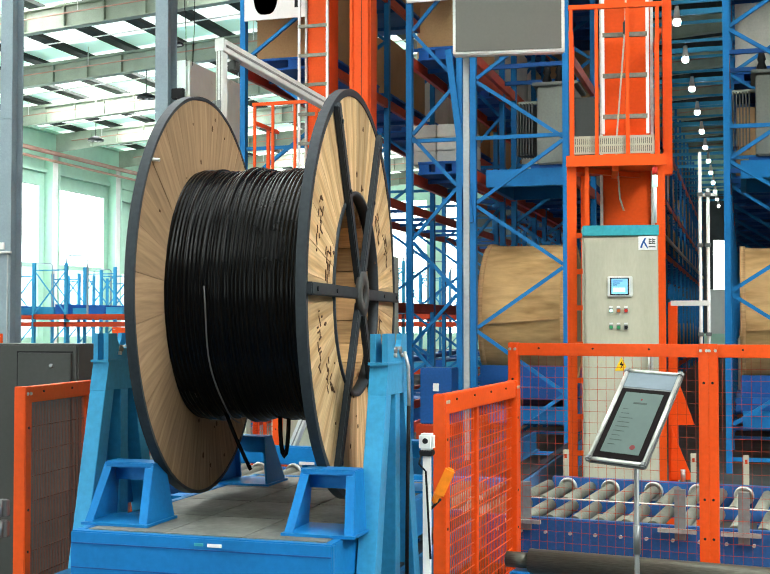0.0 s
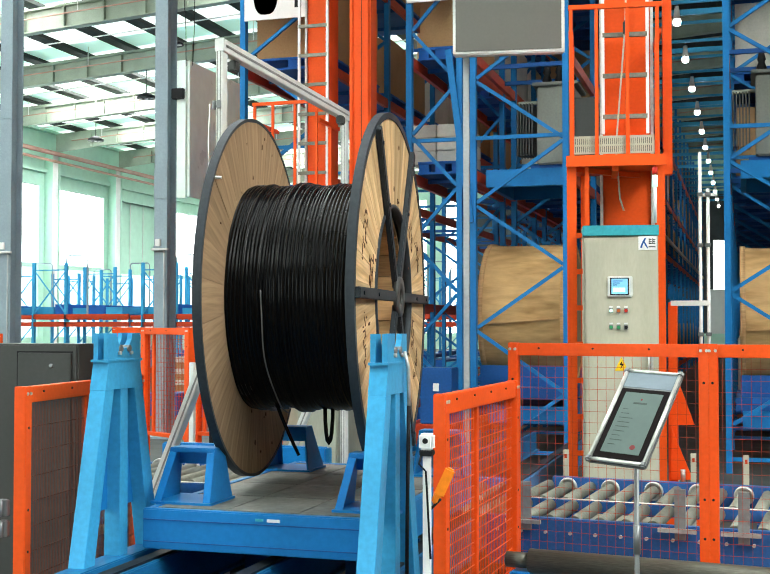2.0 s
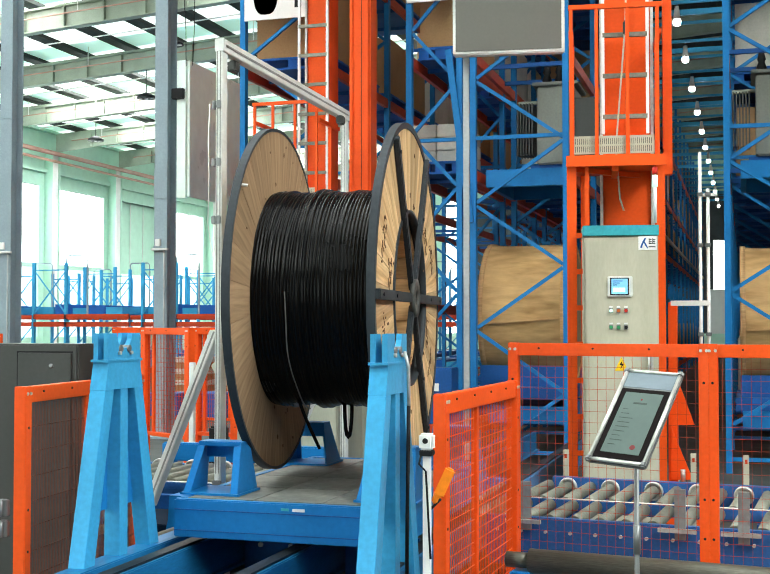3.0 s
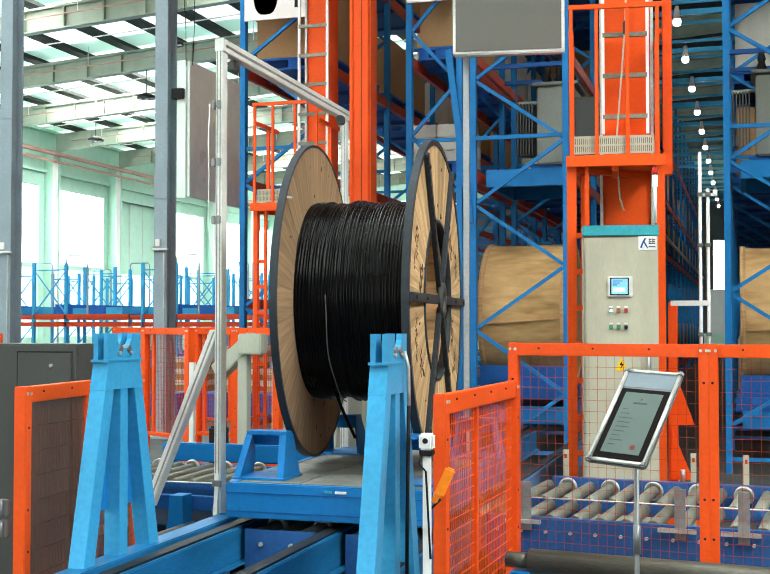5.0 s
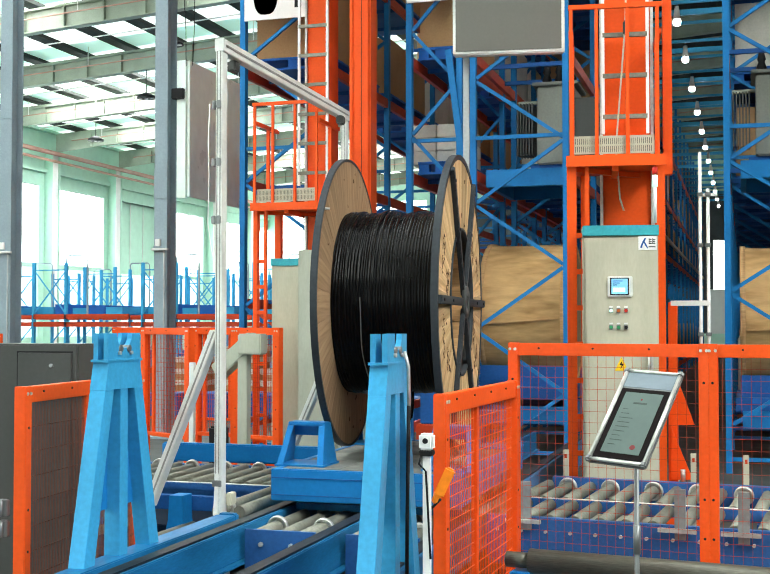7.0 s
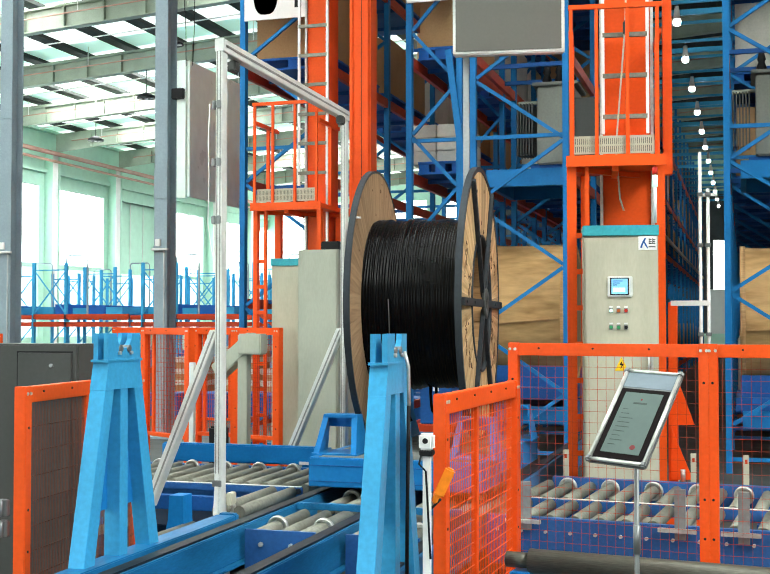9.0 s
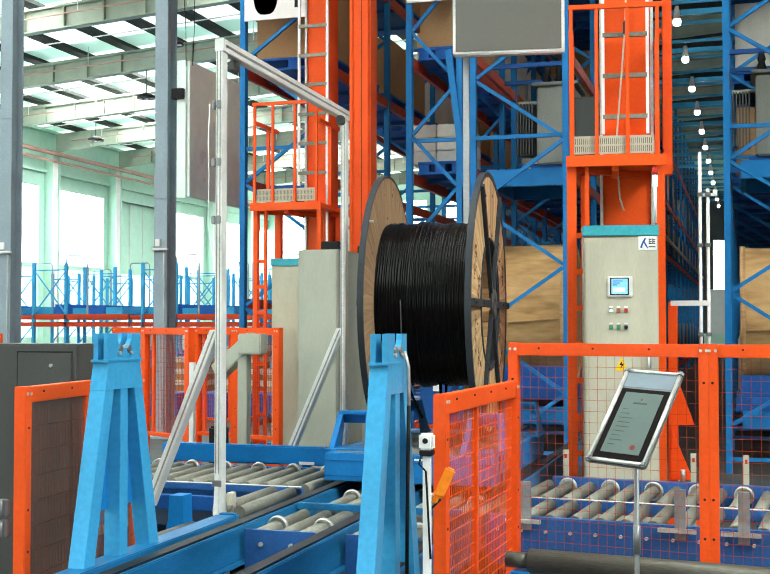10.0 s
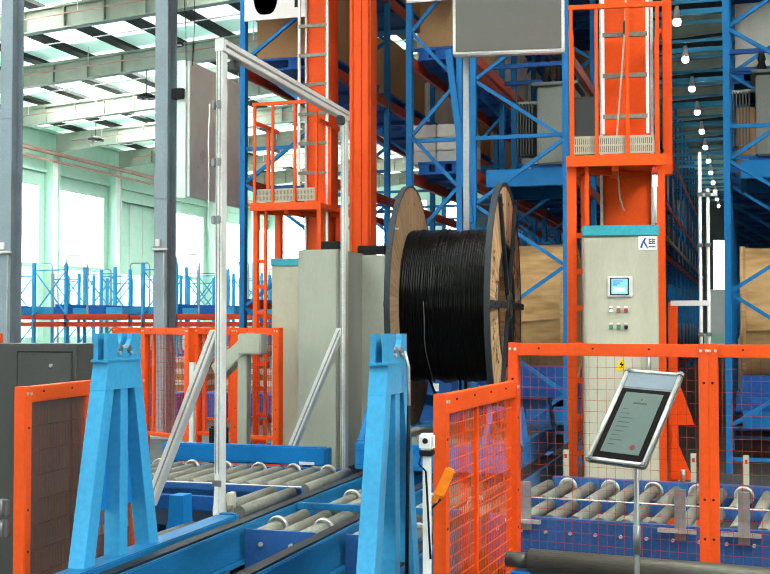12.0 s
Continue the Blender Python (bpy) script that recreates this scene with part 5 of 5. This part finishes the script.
for k, (px, n) in enumerate(((-9.4, 5), (-8.5, 6), (-7.7, 4), (-6.9, 6), (-6.2, 5))):
    stk = thing("slab_stack", "white wrapped slabs stacked on brown battens behind the fence", "stack", pose(px, 19.3 + 0.2 * (k % 2), 0, 0, 0, 4 - 3 * (k % 3)), "slab stacks")
    for i in range(n):
        part("batten", B(-0.3, 0.3, -0.3, 0.3, 0.2 * i, 0.2 * i + 0.11), CARD, stk)
        part("slab", B(-0.33, 0.33, -0.33, 0.33, 0.2 * i + 0.11, 0.2 * i + 0.2, 0.008), WHITEWRAP, stk)

drive = thing("drive_cabinet", "blue drive cabinet with a small white plate", "cabinet", pose(-3.06, 12.0, 0))
part("body", B(-0.17, 0.17, -0.15, 0.15, 0.56, 1.14, 0.01), DEEPBLUE, drive)
part("plate", B(-0.03, 0.03, -0.156, -0.15, 0.9, 0.98), WHITE, drive)
part("stand", B(-0.2, 0.2, -0.2, 0.2, 0.3, 0.56, 0.01), REDBEAM, drive)
part("foot", B(-0.12, 0.12, -0.12, 0.12, 0.0, 0.3, 0.01), DEEPBLUE, drive)

for k, (cx, cy) in enumerate(((-7.35, 14.9), (-7.5, 14.9))):
    pts = [(cx + 0.06 * math.sin(i * 0.7 + k) - 0.025 * i, cy + 0.02 * i, 5.2 + 0.515 * i) for i in range(12)]
    solid("hanging_cable", wire(bmesh.new(), pts, 0.006, 6), BLACK, "thin black cable hanging from the roof beside a column", "cable", "hanging cables")

for px in (-1.27, -0.36, 0.0):
    sp2 = thing("reflector_post", "short white reflector post behind the conveyor", "sensor post", pose(px, 8.75, 0), "reflector posts")
    part("post", B(-0.02, 0.02, -0.015, 0.015, 0, 0.67, 0.003), CABINET, sp2)
    part("reflector", B(-0.009, 0.009, -0.02, -0.015, 0.61, 0.64), REDBEAM, sp2, "small red reflector")


# ---- transfer table and cable drum ----
def table():
    t = thing("transfer_table", "blue steel transfer table with a grey plate deck", "transfer cart", pose(-2.215, 0, 0))
    part("front_beam", B(-0.605, 0.605, -1.013, -0.97, 0.505, 0.7, 0.006), BLUE, t)
    part("rear_beam", B(-0.605, 0.605, 0.97, 1.013, 0.505, 0.7, 0.006), BLUE, t)
    for s in (-1, 1):
        part("side_beam", B(s * 0.58 - 0.022, s * 0.58 + 0.022, -0.97, 0.97, 0.505, 0.7, 0.005), BLUE, t)
    part("seam_strip", B(-0.6, 0.6, -1.0165, -1.013, 0.645, 0.65), DEEPBLUE, t)
    part("seam_strip", B(-0.6, 0.6, -1.0165, -1.013, 0.54, 0.544), DEEPBLUE, t)
    plate = finish(B(-0.183, 0.183, -0.235, 0.235, 0.0, 0.012, 0.003), "deck_plate", DECK)
    for i in range(3):
        for j in range(4):
            part("deck_plate", plate, None, t, at=pose(-0.37 + 0.37 * i, -0.72 + 0.475 * j, 0.688))
    part("under_frame", B(-0.55, 0.55, -0.96, 0.96, 0.6, 0.686), DEEPBLUE, t)
    part("stub_label", B(0.05, 0.115, -1.0175, -1.013, 0.662, 0.676), WHITE, t, "small white label")
    part("stub_label", B(-0.01, 0.03, -1.0175, -1.013, 0.664, 0.676), TEAL, t)
    for x in (-2.8, -1.6):
        for y in (-0.7, 0.7):
            part("wheel", TUBE((x * 0.87 + 1.91 - 0.03, y, 0.53), (x * 0.87 + 1.91 + 0.03, y, 0.53), 0.07, 20), WEAR, t)
    for x, s in ((-0.47, 1), (0.49, 1)):
        for y, f in ((-0.69, 1), (0.6, -1)):
            cradle(t, x, y, f)
    return t


def cradle(t, x, y, f):
    """A welded chock: two raked side plates joined by a top and a bottom plate."""
    c = part("chock", B(x - 0.125, x + 0.125, y - 0.06, y + 0.06, 0.945, 0.97, 0.004), BLUE, t)
    part("brow", B(x - 0.11, x + 0.11, y + 0.025 * f - 0.005, y + 0.025 * f + 0.005, 0.88, 0.945), BLUE, c)
    part("base_plate", B(x - 0.165, x + 0.165, min(y - 0.19 * f, y + 0.1 * f), max(y - 0.19 * f, y + 0.1 * f), 0.701, 0.713), BLUE, c)
    for s in (-1, 1):
        bm = bmesh.new()
        xa, xb = x + s * 0.124, x + s * 0.155
        v = [(xa - s * 0.012, y - 0.06 * f, 0.955), (xa - s * 0.012, y + 0.06 * f, 0.955), (xb - s * 0.012, y + 0.09 * f, 0.71), (xb - s * 0.012, y - 0.17 * f, 0.71)]
        w = [(p[0] + s * 0.012, p[1], p[2]) for p in v]
        q = [bm.verts.new(p) for p in v + w]
        for fc in ((0, 1, 2, 3), (7, 6, 5, 4), (0, 4, 5, 1), (1, 5, 6, 2), (2, 6, 7, 3), (3, 7, 4, 0)):
            bm.faces.new([q[i] for i in fc])
        part("side_plate", bm, BLUE, c)
        bm = bmesh.new()
        v = [(x + s * 0.122, y - 0.064 * f, 0.946), (x + s * 0.085, y - 0.064 * f, 0.946), (x + s * 0.115, y - 0.175 * f, 0.712), (x + s * 0.155, y - 0.175 * f, 0.712)]
        w = [(p[0], p[1] + 0.012 * f, p[2]) for p in v]
        q = [bm.verts.new(p) for p in v + w]
        for fc in ((0, 1, 2, 3), (7, 6, 5, 4), (0, 4, 5, 1), (1, 5, 6, 2), (2, 6, 7, 3), (3, 7, 4, 0)):
            bm.faces.new([q[i] for i in fc])
        part("raked_plate", bm, BLUE, c)


DRUM_Z, DRUM_W = 1.746, 0.822
HOLE = 0.505


def drum():
    t = thing("cable_drum", "large wooden drum wound full of black cable", "cable drum", pose(-2.251, 0, DRUM_Z, 0, 0, 4.8))
    hw = DRUM_W / 2
    rnd = random.Random(3)
    askew = pose(-hw, 0, 0, 0, 0, 1.3) @ pose(hw, 0, 0)
    for s in (-1, 1):
        n = 38 if s > 0 else 30
        x0, x1 = s * (hw - 0.04), s * (hw - 0.006)
        # the hidden flange stands slightly askew on its barrel
        skew = askew if s < 0 else Matrix.Identity(4)
        fl = part("flange", rim_mesh(s * (hw - 0.044), s * hw, 0.966 if s > 0 else 0.976, 1.0 if s > 0 else 0.992), RIMGREY, t, "dark grey steel flange rim", at=skew)
        RIM = 0.97 if s > 0 else 0.98
        cuts = [0.0]
        for k in range(n):
            cuts.append(cuts[-1] + rnd.uniform(0.75, 1.3))
        cuts = [c / cuts[-1] * math.tau for c in cuts]
        for k in range(n):
            a0, a1 = cuts[k] + 0.0012, cuts[k + 1] - 0.0012
            bm = bmesh.new()
            jit = rnd.uniform(-0.0015, 0.0015)
            ac = (a0 + a1) / 2
            # the plank lies along local z and is then turned to its angle
            def at(r, a):
                return (r * math.sin(a - ac), r * math.cos(a - ac))
            pts = [at(HOLE, a0), at(HOLE, a1), at(RIM, a1), at(RIM, a0)]
            prism(bm, pts, 0, x0 + jit, x1 + jit)
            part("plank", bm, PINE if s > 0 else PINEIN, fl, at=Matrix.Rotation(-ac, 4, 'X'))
        ring = bmesh.new()
        lathe_x(ring, [(s * (hw - 0.05), HOLE), (s * (hw + 0.004), HOLE), (s * (hw + 0.004), HOLE - 0.02), (s * (hw - 0.05), HOLE - 0.02)], 64)
        part("inner_ring", ring, RIMGREY, t)
        for k in range(6):
            a = k * math.tau / 6
            bm = bmesh.new()
            c, sn = math.cos(a), math.sin(a)
            u = Vector((0, -sn, c)) * 0.027
            x_in, x_out = s * (hw - 0.004), s * (hw + (0.026 if s > 0 else 0.004))
            p0, p1 = Vector((0, c, sn)) * 0.06, Vector((0, c, sn)) * (0.985 if s > 0 else 0.9)
            q = [bm.verts.new(p + w + Vector((x, 0, 0))) for x in (x_in, x_out) for p, w in ((p0, -u), (p0, u), (p1, u), (p1, -u))]
            for fc in ((0, 1, 2, 3), (7, 6, 5, 4), (0, 4, 5, 1), (1, 5, 6, 2), (2, 6, 7, 3), (3, 7, 4, 0)):
                bm.faces.new([q[i] for i in fc])
            bmesh.ops.bevel(bm, geom=bm.edges[:], offset=0.005, segments=2, affect='EDGES')
            sp = part("spoke", bm, RIMGREY, t, "dark grey steel channel spoke")
            for rr in (0.55, 0.9) if s > 0 else ():
                b0 = Vector((x_out, c * rr, sn * rr))
                part("bolt", TUBE(b0, b0 + Vector((s * 0.006, 0, 0)), 0.011, 8), WEAR, sp)
        hub = bmesh.new()
        lathe_x(hub, [(s * (hw + 0.012), 0.11), (s * (hw + 0.036), 0.11), (s * (hw + 0.036), 0.045), (s * (hw + 0.012), 0.045)], 40)
        part("hub_plate", hub, GREYBOX, t, "grey steel hub plate with shaft hole")
    # barrel of long staves
    m = 22
    for k in range(m):
        a0, a1 = k * math.tau / m + 0.006, (k + 1) * math.tau / m - 0.006
        pts = [(0.462 * math.cos(a0), 0.462 * math.sin(a0)), (0.462 * math.cos(a1), 0.462 * math.sin(a1)), (0.488 * math.cos(a1), 0.488 * math.sin(a1)), (0.488 * math.cos(a0), 0.488 * math.sin(a0))]
        part("stave", prism(bmesh.new(), pts, 0, -hw + 0.05, hw - 0.05), STAVE, t)
    tr = bmesh.new()
    lathe_x(tr, [(-hw + 0.06, 0.49), (hw - 0.06, 0.49), (hw - 0.06, 0.51), (-hw + 0.06, 0.51)], 48)
    part("barrel_lining", tr, WEAR, t)
    part("cable_winding", winding(hw), CABLE, t, "tight turns of black sheathed cable")
    # a grey cord over the turns, and the cable's two loose ends
    pts = []
    for k in range(25):
        a = math.radians(178 + 82 * k / 24)
        pts.append((-0.155 + 0.004 * math.sin(k * 0.5), 0.645 * math.cos(a), 0.645 * math.sin(a)))
    part("tie_cord", wire(bmesh.new(), pts, 0.004, 6), CORD, t, "thin grey tie cord")
    pts = [(-0.2 + 0.11 * f, -0.2 + 0.05 * f, -0.58 - 0.28 * f ** 0.9) for f in (0, 0.2, 0.4, 0.6, 0.8, 1)]
    part("cable_end", wire(bmesh.new(), pts, 0.01, 8), CABLE, t, "loose end of black cable")
    pts = [(0.06 + 0.022 * math.cos(a), -0.08, -0.6 - 0.2 * math.sin(a)) for a in [k * math.pi / 8 for k in range(9)]]
    part("cable_end", wire(bmesh.new(), pts, 0.011, 8), CABLE, t, "small hanging loop of black cable")
    ey = bmesh.new()
    tube(ey, (-hw + 0.03, -0.775, 0.585), (-hw + 0.09, -0.765, 0.58), 0.008, 8)
    part("eye_bolt", ey, ZINC, t, "small bright eye bolt")
    # stencil lettering on the outer face, too worn to read: rows of short dark strokes
    for a0, r0 in ((2.75, 0.8), (2.95, 0.62), (3.45, 0.8), (3.75, 0.7), (0.35, 0.78), (5.75, 0.8), (5.95, 0.62), (0.6, 0.64)):
        for k in range(11):
            a = a0 + 0.024 * (k - 5) + rnd.uniform(-0.008, 0.008)
            r = r0 + rnd.uniform(-0.045, 0.045)
            turn = a + rnd.choice((0, 0, 1.57, 0.5))
            bm = B(hw - 0.0045, hw - 0.0025, -0.004, 0.004, -rnd.uniform(0.01, 0.03), rnd.uniform(0.01, 0.03))
            part("stencil_mark", bm, STAIN, t, at=Matrix.Translation((0, r * math.cos(a), r * math.sin(a))) @ Matrix.Rotation(turn, 4, 'X'))
    for k in range(60):
        a, r = rnd.uniform(0, math.tau), rnd.uniform(0.47, 0.93)
        side = 1 if k % 2 else -1
        x = hw - 0.0045 if side > 0 else -hw + 0.0415
        bm = TUBE((x - 0.0015, 0, 0), (x + 0.0015, 0, 0), rnd.uniform(0.004, 0.009), 8)
        stretch = Matrix.Diagonal((1, 1, rnd.uniform(1, 2.4), 1))
        part("knot", bm, STAIN, t, at=(askew if side < 0 else Matrix.Identity(4)) @ Matrix.Translation((0, r * math.cos(a), r * math.sin(a))) @ Matrix.Rotation(a - math.pi / 2, 4, 'X') @ stretch)
    return t


def rim_mesh(xa, xb, r, outer):
    bm = bmesh.new()
    lathe_x(bm, [(xa, r), (xb, r), (xb, outer), (xa, outer)], 128)
    for f in bm.faces:
        f.smooth = False
    return bm


def winding(hw):
    """Turn beside turn, with the small unevenness of a wound layer."""
    bm = bmesh.new()
    turns, n = 38, 128
    x0, x1 = -hw + 0.04, hw - 0.045
    pitch = (x1 - x0) / turns
    rr = random.Random(11)
    base = [0.612 + rr.uniform(-0.005, 0.005) + 0.006 * math.sin(i * 0.55) for i in range(turns)]
    for i in range(6):
        base[rr.randrange(turns)] += 0.006
    prof = []
    for i in range(turns):
        for j in range(6):
            f = j / 6
            prof.append((x0 + (i + f) * pitch, i, math.sqrt(max(0.0, 1 - (2 * f - 1) ** 2)) * pitch * 0.5))
    prof.append((x1, turns - 1, 0.0))
    rings = []
    for x, i, h in prof:
        ring = []
        for k in range(n):
            a = k * math.tau / n
            wob = 0.006 * noise.noise((i * 0.9, 1.6 * math.cos(a), 1.6 * math.sin(a)))
            dx = 0.007 * noise.noise((i * 0.35 + 30, 1.2 * math.cos(a), 1.2 * math.sin(a)))
            r = base[i] + h + wob
            ring.append(bm.verts.new((x + dx, r * math.cos(a), r * math.sin(a))))
        rings.append(ring)
    for p, q in zip(rings, rings[1:]):
        for k in range(n):
            bm.faces.new((p[k], p[(k + 1) % n], q[(k + 1) % n], q[k])).smooth = True
    for ring, rev in ((rings[0], True), (rings[-1], False)):
        inner = [bm.verts.new((v.co.x, v.co.y * 0.8, v.co.z * 0.8)) for v in ring]
        for k in range(n):
            bm.faces.new((ring[k], ring[(k + 1) % n], inner[(k + 1) % n], inner[k]))
    return bm


TABLE = table()
DRUM = drum()
TRAVEL = [(0.0, 5.565), (1.5, 6.046), (2.5, 6.375), (5.5, 7.339), (6.5, 7.672), (9.5, 8.656), (10.5, 8.967), (12.0, 9.482)]


def motions():
    walk(TABLE, [(t, pose(-2.215, y, 0)) for t, y in TRAVEL])
    walk(DRUM, [(t, pose(-2.251 - 0.0066 * (y - 7.5), y - 0.055 * max(0.0, 1 - t / 6) - 0.01, DRUM_Z, 0, 0, 5.9 - 0.18 * t)) for t, y in TRAVEL])


motions()
